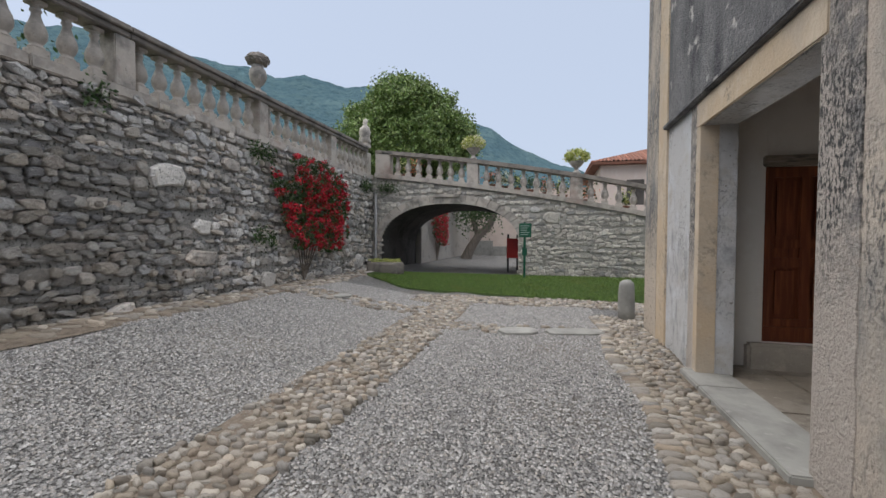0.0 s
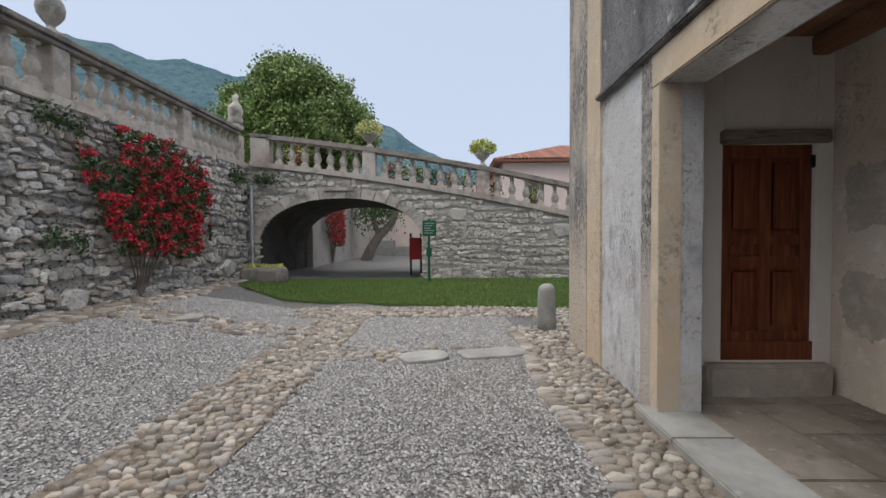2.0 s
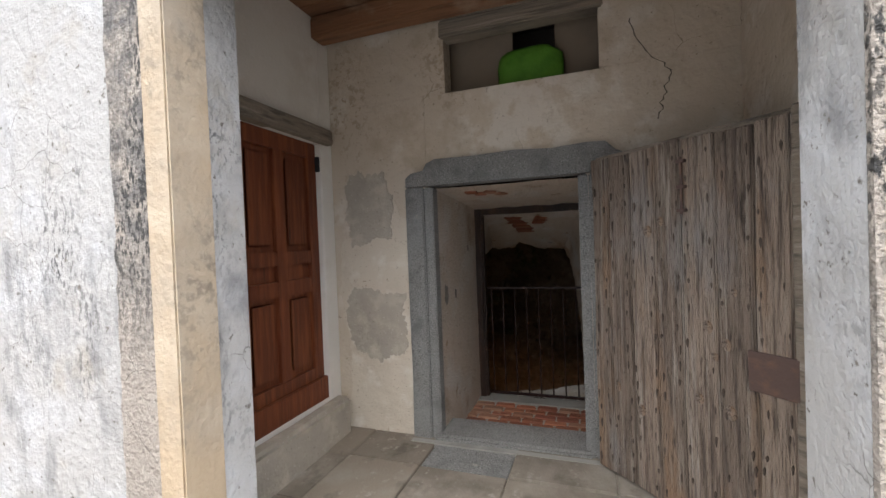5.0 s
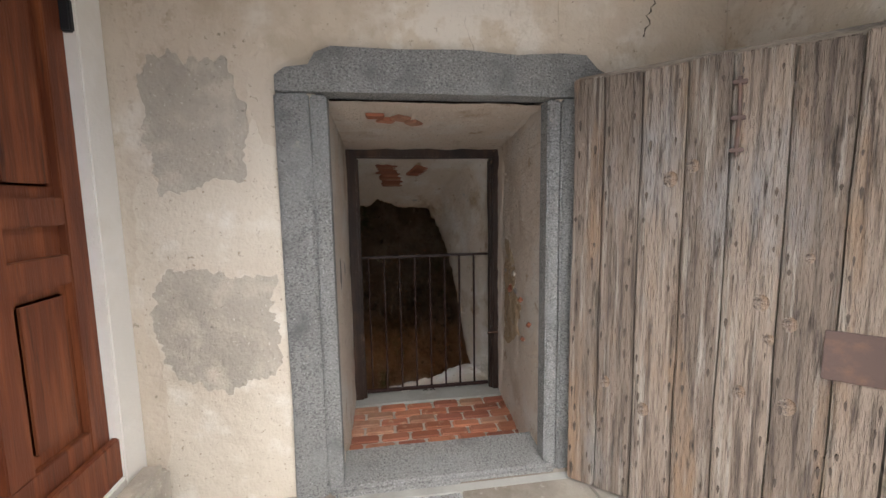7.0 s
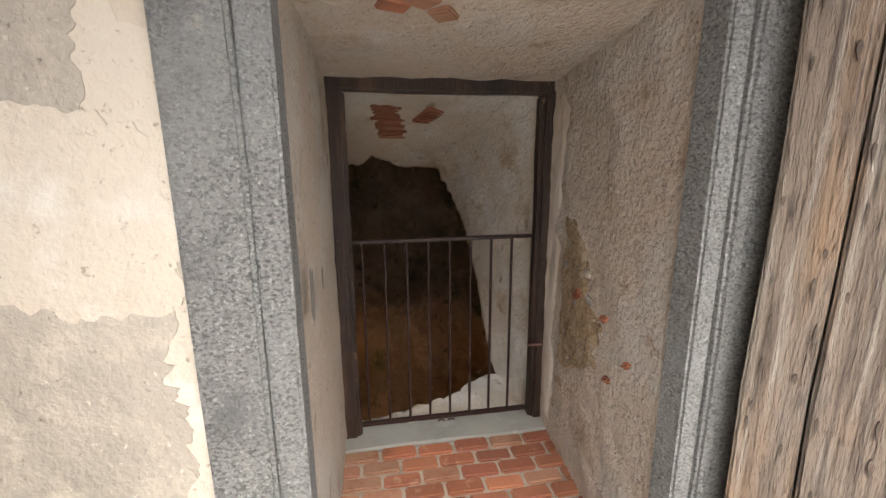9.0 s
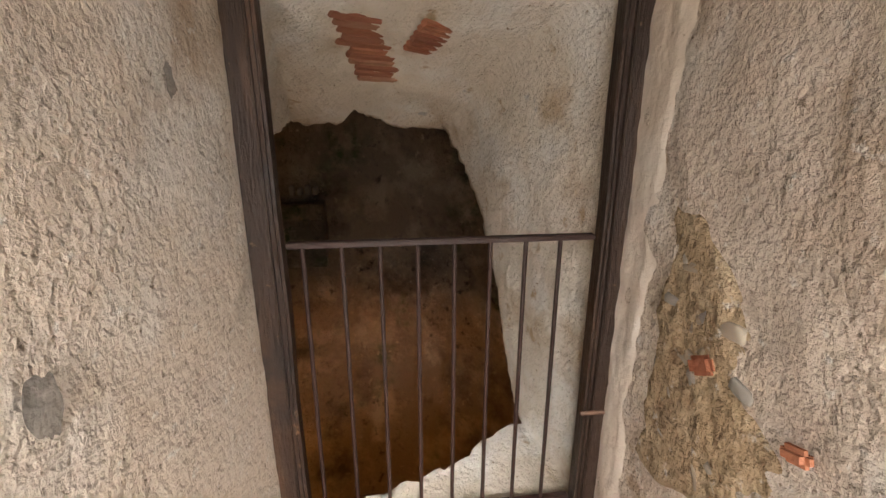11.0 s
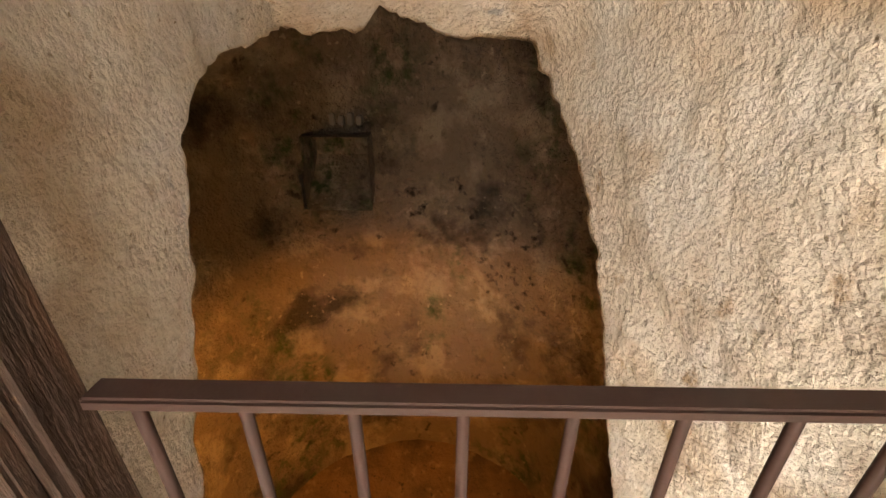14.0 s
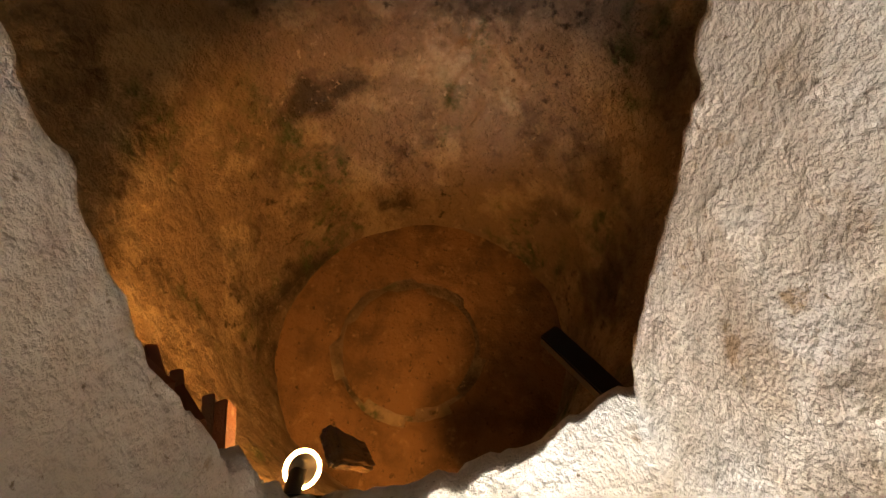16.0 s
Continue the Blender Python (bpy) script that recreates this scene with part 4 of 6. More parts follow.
boxes("sill", [(-0.05, 0.30, OY0 - 0.06, OY1 + 0.06, -0.02, OZ0)], M_GREYSTONE, 0.02, surround, wobble=0.008, cuts=3)
boxes("sill", [(-0.13, -0.052, OY0 - 0.25, OY1 + 0.23, -0.02, 0.045)], M_SLAB, 0.012, surround)


def outline_patch(name, cy, cz, ry, rz, seed, mat, x, label, sq=3.0):
    """A thin uneven coat of plaster on the back wall."""
    n, vs = 180, []
    for i in range(n):
        a = 2 * math.pi * i / n
        k = (abs(math.cos(a)) ** sq + abs(math.sin(a)) ** sq) ** (-1 / sq) * (1 + 0.26 * noise.noise(Vector((1.7 * math.cos(a), 1.7 * math.sin(a), seed))) + 0.14 * noise.noise(Vector((6 * math.cos(a), 6 * math.sin(a), seed))) + 0.08 * noise.noise(Vector((17 * math.cos(a), 17 * math.sin(a), seed))))
        vs.append((cy + ry * k * math.cos(a), cz + rz * k * math.sin(a)))
    f = [tuple(reversed(range(n)))] + [(i, (i + 1) % n, (i + 1) % n + n, i + n) for i in range(n)]
    return structure(mesh_ob(name, [(x, *p) for p in vs] + [(BACK_X + 0.01, *p) for p in vs], f, mat), label, "plaster")


outline_patch("plaster_patch", 5.235, 0.86, 0.305, 0.83, 2.0, M_PATCH_LIGHT, BACK_X - 0.003, "pale worn base coat showing on the porch wall", 6.0)
outline_patch("plaster_patch", 5.30, 1.79, 0.21, 0.33, 1.0, M_PATCH, BACK_X - 0.007, "grey cement patch on the porch wall", 2.6)
outline_patch("plaster_patch", 5.25, 0.93, 0.27, 0.30, 5.0, M_PATCH, BACK_X - 0.008, "grey cement patch low on the porch wall", 3.2)
outline_patch("plaster_patch", 5.21, 1.36, 0.29, 0.22, 9.0, M_PATCH_LIGHT, BACK_X - 0.012, "pale pebbled lime patch on the porch wall", 2.6)

# plaster crack
cr = [(3.33, 2.95), (3.30, 2.84), (3.22, 2.70), (3.10, 2.58), (3.13, 2.46), (3.16, 2.36), (3.19, 2.26)]
fine = []
for (y0_, z0_), (y1_, z1_) in zip(cr[:-1], cr[1:]):
    for k in range(5):
        fine.append((lerp_(y0_, y1_, k / 5) + rng.normal(0, 0.008), lerp_(z0_, z1_, k / 5)))
cr = fine
cv = []
for i, (y, z) in enumerate(cr):
    w = 0.0022 + 0.0025 * (i % 2)
    cv += [(BACK_X - 0.003, y - w, z), (BACK_X - 0.003, y + w, z)]
structure(mesh_ob("plaster_crack", cv, [(2 * i, 2 * i + 2, 2 * i + 3, 2 * i + 1) for i in range(len(cr) - 1)], M_INNER_DARK), "dark crack in the porch plaster", "crack")

# loft window above the stone door
structure(boxes("window_lintel", [(BACK_X - 0.03, BACK_X + 0.12, WY0 - 0.03, WY1 + 0.03, WZ1 - 0.06, WZ1 + 0.07)], M_GREYWOOD, 0.012, wobble=0.012, cuts=3), "rough grey timber lintel of the loft window", "lintel")
structure(boxes("loft_recess", [(BACK_X + BT, 4.2, WY0 - 0.3, WY0 - 0.2, WZ0 - 0.3, 3.5), (BACK_X + BT, 4.2, WY1 + 0.2, WY1 + 0.3, WZ0 - 0.3, 3.5), (4.2, 4.3, WY0 - 0.3, WY1 + 0.3, WZ0 - 0.3, 3.5), (BACK_X + BT, 4.2, WY0 - 0.2, WY1 + 0.2, WZ0 - 0.3, WZ0 - 0.2), (BACK_X + BT, 4.2, WY0 - 0.2, WY1 + 0.2, 3.4, 3.5)], M_INNER_DARK), "loft walls coloured dark for the unlit room behind the window", "wall")
tagged(boxes("brown_board", [(3.63, 3.65, 4.14, 4.7, WZ0 - 0.2, 3.2)], M_CARD), "brown board leaning behind the loft window", "board")
tagged(boxes("brown_board", [(3.63, 3.65, 3.42, 3.82, WZ0 - 0.2, 3.2)], M_CARD), "brown board leaning behind the loft window", "board")
bm = bmesh.new()
bmesh.ops.create_uvsphere(bm, u_segments=20, v_segments=14, radius=1)
for v in bm.verts:
    p = v.co.copy()
    k = 1 + 0.22 * noise.noise(p * 1.6 + Vector((3, 1, 2)))
    v.co = Vector((p.x * 0.06, math.copysign(abs(p.y) ** 0.55, p.y) * 0.235, math.copysign(abs(p.z) ** 0.6, p.z) * 0.25)) * k
me = bpy.data.meshes.new("green_bag")
bm.to_mesh(me)
bm.free()
me.materials.append(M_GREENCLOTH)
me.polygons.foreach_set("use_smooth", [True] * len(me.polygons))
bag = tagged(new("green_bag", me), "bright green plastic bag seen in the loft window", "bag")
bag.location = (3.56, 4.00, 2.75)


# ---- open plank door ----
def plank_door():
    hinge, edge = Vector((3.20, 3.60, 0)), Vector((2.36, 2.79, 0))
    d = edge - hinge
    w = d.length
    ang = math.degrees(math.atan2(d.y, d.x))
    e = empty("plank_door", pose(hinge.x, hinge.y, 0.06, 0, 0, ang))
    top = 1.96
    cuts = [0, 0.14, 0.30, 0.47, 0.62, 0.80, 0.97, w - 0.05]
    for a, b in zip(cuts[:-1], cuts[1:]):
        boxes("plank", [(a + 0.003, b - 0.003, 0.0, 0.04, 0.0, top + rng.uniform(-0.012, 0.012))], M_OLDWOOD, 0.007, e, wobble=0.008, cuts=6)
    boxes("edge_batten", [(w - 0.047, w, -0.01, 0.05, 0.0, top + 0.03)], M_GREYWOOD, 0.006, e, wobble=0.004, cuts=2)
    boxes("top_batten", [(0.0, w - 0.05, 0.043, 0.08, top - 0.12, top + 0.03)], M_GREYWOOD, 0.006, e)
    boxes("cross_batten", [(0.05, w - 0.1, 0.043, 0.075, 0.3, 0.44), (0.05, w - 0.1, 0.043, 0.075, 1.3, 1.44)], M_GREYWOOD, 0.006, e)
    tagged(boxes("lock_plate", [(w - 0.23, w - 0.03, -0.012, 0.0, 0.77, 0.95)], M_RUST, 0.003, e), "rusty iron lock plate")
    bm2 = bmesh.new()
    for a, b in zip(cuts[:-1], cuts[1:]):
        for k in range(18):
            for s in (0.028, b - a - 0.028):
                if rng.uniform() < 0.6:
                    cx, cz = a + s + rng.uniform(-0.012, 0.012), 0.08 + k * 0.105 + rng.uniform(-0.03, 0.03)
                    hw, up, dn = rng.uniform(0.0025, 0.006), rng.uniform(0.008, 0.018), rng.uniform(0.012, 0.042)
                    ring = [(0, up), (0.8, up * 0.5), (1, 0), (0.6, -dn * 0.5), (0.1, -dn), (-0.5, -dn * 0.6), (-1, -0.1 * dn), (-0.7, up * 0.6)]
                    out = [bm2.verts.new((cx + hw * p, -0.0065, cz + q)) for p, q in ring]
                    back = [bm2.verts.new((cx + hw * p * 1.1, 0.004, cz + q * 1.05)) for p, q in ring]
                    bm2.faces.new(out)
                    for q in range(8):
                        bm2.faces.new((out[q], back[q], back[(q + 1) % 8], out[(q + 1) % 8]))
    m2 = bpy.data.meshes.new("nail_heads")
    bm2.to_mesh(m2)
    bm2.free()
    m2.materials.append(M_NAIL)
    nails = new("nail_heads", m2)
    nails.parent = e
    tagged(nails, "dark iron nail heads", kind="stuff")
    for u, z, s in ((0.42, 1.50, 0.03), (0.50, 1.55, 0.025), (0.88, 1.2, 0.022), (0.75, 1.02, 0.03), (0.84, 0.95, 0.03), (0.78, 0.88, 0.02), (0.70, 0.65, 0.025), (0.85, 0.63, 0.03), (0.18, 0.56, 0.03), (0.35, 0.47, 0.03)):
        k = lathe("knot", [(s, -0.002), (s * 0.85, 0.002), (s * 0.55, 0.005), (s * 0.2, 0.006)], M_OLDWOOD, 10, e)
        k.matrix_basis = pose(u, 0.0, z, 90, 0, 0) @ Matrix.Diagonal((1.0, 1.25, 1, 1))
    rod = tube("bolt_rod", [(0.64, -0.018, 1.58), (0.645, -0.020, 1.72), (0.64, -0.018, 1.87)], 0.007, M_RUST, e, 3)
    tagged(rod, "thin rusty iron bolt rod")
    for z in (1.60, 1.72, 1.85):
        boxes("staple", [(0.618, 0.664, -0.026, 0.004, z - 0.008, z + 0.008)], M_RUST, 0.003, e)
    return tagged(e, "weathered grey-brown plank door standing open against the porch", "door")


plank_door()

# ---- passage between the stone door and the iron gate ----
GX_ = 4.58


def grid_surface(name, fn, nu, nv, mat, label, category, rough=0.0, freq=7.0):
    verts, faces = [], []
    for i in range(nu + 1):
        for j in range(nv + 1):
            p = Vector(fn(i / nu, j / nv))
            if rough:
                p += rough * noise.noise_vector(p * freq) + 0.5 * rough * noise.noise_vector(p * freq * 2.7)
            verts.append(p)
    for i in range(nu):
        for j in range(nv):
            a = i * (nv + 1) + j
            faces.append((a, a + nv + 1, a + nv + 2, a + 1))
    return structure(mesh_ob(name, verts, faces, mat, smooth=True), label, category)


def lerp(a, b, t):
    return a + (b - a) * t


X0 = BACK_X + 0.07
grid_surface("wall_passage_north", lambda u, v: (lerp(X0, GX_ + 0.02, u), lerp(OY1 + 0.014, 4.735, u), lerp(-0.12, 2.0, v)), 60, 90, M_REVEAL, "rough pinkish rendered side of the deep doorway", "wall", 0.007)
grid_surface("wall_passage_south", lambda u, v: (lerp(X0, GX_ + 0.02, u), lerp(OY0 - 0.014, 3.575, u), lerp(-0.12, 2.0, v)), 60, 90, M_REVEAL, "rough pinkish rendered side of the deep doorway", "wall", 0.009)
grid_surface("ceiling_passage", lambda u, v: (lerp(X0, GX_ + 0.02, u), lerp(3.5, 4.8, v), lerp(OZ1 - 0.01, 1.86, u)), 50, 50, M_REVEAL, "rough rendered ceiling of the deep doorway", "ceiling", 0.008)
passage_floor = structure(boxes("floor_passage", [(X0, GX_ - 0.2, 3.5, 4.8, -0.3, -0.085)], M_GROUT), "worn red brick floor of the deep doorway", "floor")
structure(boxes("gate_step", [(GX_ - 0.20, GX_ + 0.06, 3.52, 4.78, -0.3, -0.06)], M_SLAB, 0.02, wobble=0.01, cuts=3), "grey stone step under the iron gate", "step")

# dark timber frame
gate_frame = empty("gate_frame", Matrix.Translation((GX_, 0, 0)))
tagged(gate_frame, "dark brown timber frame in the rough doorway", "door frame", kind="structure")
boxes("post", [(-0.062, 0.010, 4.650, 4.745, -0.1, 1.80)], M_FRAMEWOOD, 0.010, gate_frame, wobble=0.010, cuts=5)
boxes("post", [(-0.082, -0.060, 4.672, 4.735, -0.1, 1.82)], M_FRAMEWOOD, 0.004, gate_frame)
boxes("post", [(-0.062, 0.010, 3.555, 3.650, -0.1, 1.80)], M_FRAMEWOOD, 0.010, gate_frame, wobble=0.010, cuts=5)
boxes("post", [(-0.082, -0.060, 3.57, 3.63, -0.1, 1.82)], M_FRAMEWOOD, 0.004, gate_frame)
boxes("head", [(-0.066, 0.010, 3.555, 4.745, 1.802, 1.885)], M_FRAMEWOOD, 0.010, gate_frame, wobble=0.010, cuts=5)

gate = empty("iron_gate", Matrix.Translation((GX_, 0, 0)))
tagged(gate, "low brown painted iron bar gate across the doorway", "gate")
boxes("top_rail", [(-0.018, 0.018, 3.652, 4.648, 1.042, 1.060)], M_IRON, 0.004, gate)
boxes("bottom_rail", [(-0.014, 0.014, 3.652, 4.648, -0.045, -0.021)], M_IRON, 0.004, gate)
for i in range(8):
    y = 4.602 - i * 0.1192
    tube("bar", [(0, y, -0.03), (0, y, 1.045)], 0.0075, M_IRON, gate, 3)
for s in (-1, 1):
    tube("scroll", [(-0.012, 4.15 + s * (0.03 + 0.022 * math.cos(a)), -0.07 + 0.02 * math.sin(a)) for a in np.linspace(0, 5.4, 14)], 0.0045, M_IRON, gate, 2)
tagged(tube("gate_bolt", [(GX_ - 0.085, 3.58, 0.42), (GX_ - 0.085, 3.68, 0.42)], 0.008, M_RUST), "small rusty iron bolt on the gate frame", "bolt")

# ---- broken lining behind the gate and the ice pit ----
def lining_section(x):
    d = x - 4.6
    return 4.725 + 0.16 * d, 3.60 + 0.20 * d, -0.06, 1.85 - 0.12 * d - 0.115 * d * d


END = [(0.00, 4.67), (0.085, 4.74), (0.14, 4.83), (0.185, 4.95), (0.24, 5.11), (0.275, 5.34), (0.305, 5.72), (0.335, 5.98), (0.36, 6.05), (0.40, 6.08), (0.42, 5.94), (0.44, 6.0), (0.48, 6.12), (0.52, 6.10), (0.56, 6.10), (0.60, 5.98), (0.64, 5.78), (0.68, 5.60), (0.72, 5.46), (0.78, 5.34), (0.83, 5.22), (0.865, 5.07), (0.90, 4.90), (0.935, 4.77), (0.97, 4.69), (1.0, 4.66)]


def ring_point(s, x):
    """A point of the lining's cross-section at x; s runs up the north side, over, down the south side and back along the floor."""
    yl, yr, zb, zt = lining_section(x)
    c = 0.12
    if s < 0.34:
        return (yl - (c * ((s - 0.28) / 0.06) ** 2 * 0.5 if s > 0.28 else 0), lerp(zb, zt - 0.02, s / 0.34))
    if s < 0.55:
        t = (s - 0.34) / 0.21
        return (lerp(yl - 0.06, yr + 0.06, t), zt - 0.02 + 0.03 * math.sin(math.pi * t))
    if s < 0.86:
        t = (s - 0.55) / 0.31
        return (yr + (0.06 * (1 - t / 0.15) ** 2 if t < 0.15 else 0), lerp(zt - 0.02, zb, t))
    t = (s - 0.86) / 0.14
    return (lerp(yr, yl, t), zb)


def lining():
    ns, nx = 300, 46
    verts, faces = [], []
    es, ex = [e[0] for e in END], [e[1] for e in END]
    for i in range(ns):
        s = i / ns
        xe = float(np.interp(s, es, ex)) + 0.035 * noise.noise(Vector((s * 60, 0, 0))) + 0.02 * noise.noise(Vector((s * 170, 5, 0)))
        for j in range(nx + 1):
            x = lerp(GX_ + 0.008, xe, j / nx)
            y, z = ring_point(s, x)
            p = Vector((x, y, z))
            p += 0.016 * noise.noise_vector(p * 5) + 0.010 * noise.noise_vector(p * 17)
            verts.append(p)
        y, z = ring_point(s, xe)
        c = Vector((xe + 0.04, y, z)) - Vector((xe, 4.15, 0.85))
        c.x = 0.0
        c.normalize()
        verts.append(Vector((xe + 0.05, y, z)) + 0.10 * c)
        verts.append(Vector((xe + 0.03, y, z)) + 0.6 * c)
    m = nx + 3
    for i in range(ns):
        k = (i + 1) % ns
        for j in range(m - 1):
            faces.append((i * m + j, k * m + j, k * m + j + 1, i * m + j + 1))
    return mesh_ob("wall_broken_lining", verts, faces, M_CAVE, smooth=True)


structure(lining(), "rough cream lime lining with a ragged broken edge behind the gate", "wall")

PC, PR, PF = Vector((7.0, 4.75, 0)), 2.3, -4.65


def pit():
    """Round shaft with a dome; open where the broken doorway enters."""
    verts, faces = [], []
    na, nz = 160, 90
    for i in range(nz + 1):
        z = lerp(PF, 3.3, i / nz)
        r = PR * (1.0 if z < 0.9 else math.sqrt(max(0.02, 1 - ((z - 0.9) / 2.5) ** 2)))
        r *= 1.0 - 0.10 * max(0.0, -z - 2.0) / 2.6
        for a in range(na):
            t = 2 * math.pi * a / na
            p = Vector((PC.x + r * math.cos(t), PC.y + r * math.sin(t), z))
            p += 0.05 * noise.noise_vector(p * 1.8) + 0.02 * noise.noise_vector(p * 6)
            verts.append(p)
    for i in range(nz):
        for a in range(na):
            b = (a + 1) % na
            f = (i * na + a, i * na + b, (i + 1) * na + b, (i + 1) * na + a)
            c = sum((verts[k] for k in f), Vector()) / 4
            if c.x < 6.6 and 3.3 < c.y < 5.2 and -0.12 < c.z < 2.1:
                continue
            if c.x > 8 and 5.2 < c.y < 5.98 and -0.42 < c.z < 0.44:
                continue
            faces.append(f)
    faces.append(tuple(range(na)))
    return mesh_ob("wall_pit", verts, faces, M_PIT, smooth=True)


structure(pit(), "damp stained round masonry shaft of the old ice pit", "wall")
disc = []
for i in range(24):
    for j in range(64):
        r, t = 2.25 * i / 23, 2 * math.pi * j / 64
        x, y = 7.0 + r * math.cos(t), 4.8 + r * math.sin(t)
        q = math.hypot(x - 6.95, y - 4.95)
        z = PF + 0.05 + (0.0 if q < 0.95 else -0.10 if q < 1.12 else 0.03 + 0.12 * max(0, r - 1.4))
        disc.append(Vector((x, y, z)) + 0.02 * noise.noise_vector(Vector((x, y, 0)) * 5))
structure(mesh_ob("floor_pit", disc, [(i * 64 + j, (i + 1) * 64 + j, (i + 1) * 64 + (j + 1) % 64, i * 64 + (j + 1) % 64) for i in range(23) for j in range(64)], M_SILT, smooth=True), "brown silted pit bottom with a round sunken ring", "floor")
# niche in the far wall
nx0, nx1 = 8.95, 9.6
structure(mesh_ob("niche", [(nx0, 5.2, -0.42), (nx0, 5.98, -0.42), (nx0, 5.98, 0.44), (nx0, 5.2, 0.44), (nx1, 5.2, 0.1), (nx1, 5.98, 0.1), (nx1, 5.98, 0.44), (nx1, 5.2, 0.44), (9.16, 5.2, -0.26), (9.16, 5.98, -0.26)],
                  [(8, 9, 5, 4), (0, 1, 9, 8), (1, 2, 6, 5, 9), (3, 0, 8, 4, 7), (2, 3, 7, 6), (4, 5, 6, 7)], M_PIT), "dark sloping niche in the pit wall", "niche")
for i in range(4):
    tagged(boxes("pit_brick", [(9.10, 9.3, 5.28 + 0.10 * i, 5.34 + 0.10 * i, 0.54, 0.64 + 0.03 * (i % 2))], M_COPING, 0.01), "pale upright brick above the pit niche", "brick", "bricks above the niche")

lamp = empty("pit_lamp", Matrix.Translation(BULB))
tagged(lamp, "lit round bulb on a dark post inside the pit", "lamp")
bm = bmesh.new()
bmesh.ops.create_uvsphere(bm, u_segments=24, v_segments=16, radius=0.10)
me = bpy.data.meshes.new("bulb")
bm.to_mesh(me)
bm.free()
me.materials.append(M_BULB)
me.polygons.foreach_set("use_smooth", [True] * len(me.polygons))
bulb = new("bulb", me)
bulb.parent = lamp
bulb.visible_shadow = False
cap = lathe("cap", [(0.03, 0.02), (0.072, 0.0), (0.078, 0.012), (0.07, 0.03), (0.045, 0.05), (0.04, 0.12), (0.03, 0.13)], M_PIPE, 20, lamp)
cap.matrix_basis = Matrix.Translation((-0.01, -0.03, 0.085))
tube("post", [(-0.02, -0.03, 0.16), (-0.09, -0.05, 0.24), (-0.26, -0.07, 0.34)], [0.042, 0.042, 0.042], M_BLACK, lamp)
tagged(boxes("pit_beam", [(-0.06, 0.06, -0.75, 0.08, -0.04, 0.04)], M_BLACK, 0.008), "dark iron beam end jutting into the pit", "beam").matrix_basis = pose(5.55, 3.72, -0.85, -14, 0, -52)
stake = tagged(boxes("broken_timber", [(-0.045, 0.045, -0.105, 0.105, -0.75, 0.20)], M_OLDWOOD, 0.02, wobble=0.025, cuts=3), "broken timber stump beside the pit lamp", "timber")
stake.matrix_basis = pose(BULB.x + 0.115, BULB.y - 0.175, BULB.z - 0.02, 4, -4, -58)
for k, (x, y, z, r) in enumerate(((4.99, 5.36, -0.82, 20), (5.02, 5.45, -0.85, 24), (5.06, 5.55, -0.80, 50), (5.13, 5.66, -0.84, 32), (5.18, 5.76, -0.76, 60), (5.25, 5.84, -0.82, 40))):
    tagged(boxes("loose_brick", [(-0.13, 0.13, -0.03, 0.03, -0.06, 0.06)], M_BRICK, 0.006), "broken red brick jutting from the pit wall", "brick", "bricks in the pit wall").matrix_basis = pose(x, y, z, 10 * k, 8, r)


# ---- courtyard things ----
def lay(x, y, l, w, h, rot, sink=0.01):
    z = float(ground_z(np.float64(x), np.float64(y)))
    return Matrix.Translation((x, y, z - sink)) @ Matrix.Rotation(rot, 4, "Z") @ Matrix.Diagonal((l, w, h, 1))


def scatter_cobbles(x0, x1, y0, y1, size, rows_along_x, seed, keep=lambda x, y: True, edge=None):
    """Rounded stones set in rough rows."""
    r = np.random.default_rng(seed)
    out, y = [], y0
    while y < y1:
        w = r.uniform(*size) * 0.62
        x = x0 - r.uniform(0, 0.1)
        while x < x1:
            l = r.uniform(*size)
            if keep(x + l / 2, y):
                out.append(lay(x + l / 2, y + r.uniform(-0.012, 0.012), l * 0.98, w * r.uniform(0.9, 1.15), r.uniform(0.035, 0.065), r.uniform(-0.6, 0.6), 0.010))
            x += l
        y += w
    return out


COB = scatter_cobbles(0.80, 1.40, 0.6, 8.6, (0.075, 0.14), True, 3, lambda x, y: x > 0.80 + 0.07 * math.sin(y * 1.9) and not (x > 1.3 and 2.9 < y < 5.3))
for i, y in enumerate(np.arange(0.6, 8.4, 0.095)):
    COB.append(lay(0.74 + 0.05 * math.sin(y * 1.9), y, 0.2, 0.09, 0.05, rng.uniform(-0.15, 0.15)))
RUN = scatter_cobbles(-2.62, -1.82, 0.4, 10.2, (0.065, 0.135), True, 4, lambda x, y: rng.uniform() < 0.93 - 0.40 * (noise.noise(Vector((x * 1.3, y * 0.8, 0))) > 0.2))
CROSS = scatter_cobbles(-1.8, 0.75, 6.75, 7.35, (0.10, 0.17), True, 5, lambda x, y: rng.uniform() < 0.62 and not (-0.85 < x < 0.72 and 6.72 < y < 7.3))
CROSS += scatter_cobbles(-5.7, -2.65, 7.9, 8.6, (0.10, 0.2), True, 6, lambda x, y: rng.uniform() < 0.75)
CROSS += scatter_cobbles(-3.2, 1.9, 9.45, 10.25, (0.09, 0.15), True, 8, lambda x, y: y < 10.45 - 0.22 * x and rng.uniform() < 0.9)
CROSS += scatter_cobbles(1.35, 2.6, 7.9, 10.1, (0.10, 0.17), True, 9)
BASE = scatter_cobbles(-6.25, -5.45, -1.0, 13.2, (0.16, 0.34), True, 12, lambda x, y: x < -5.55 + 0.12 * math.sin(y * 1.4) and rng.uniform() < 0.92)

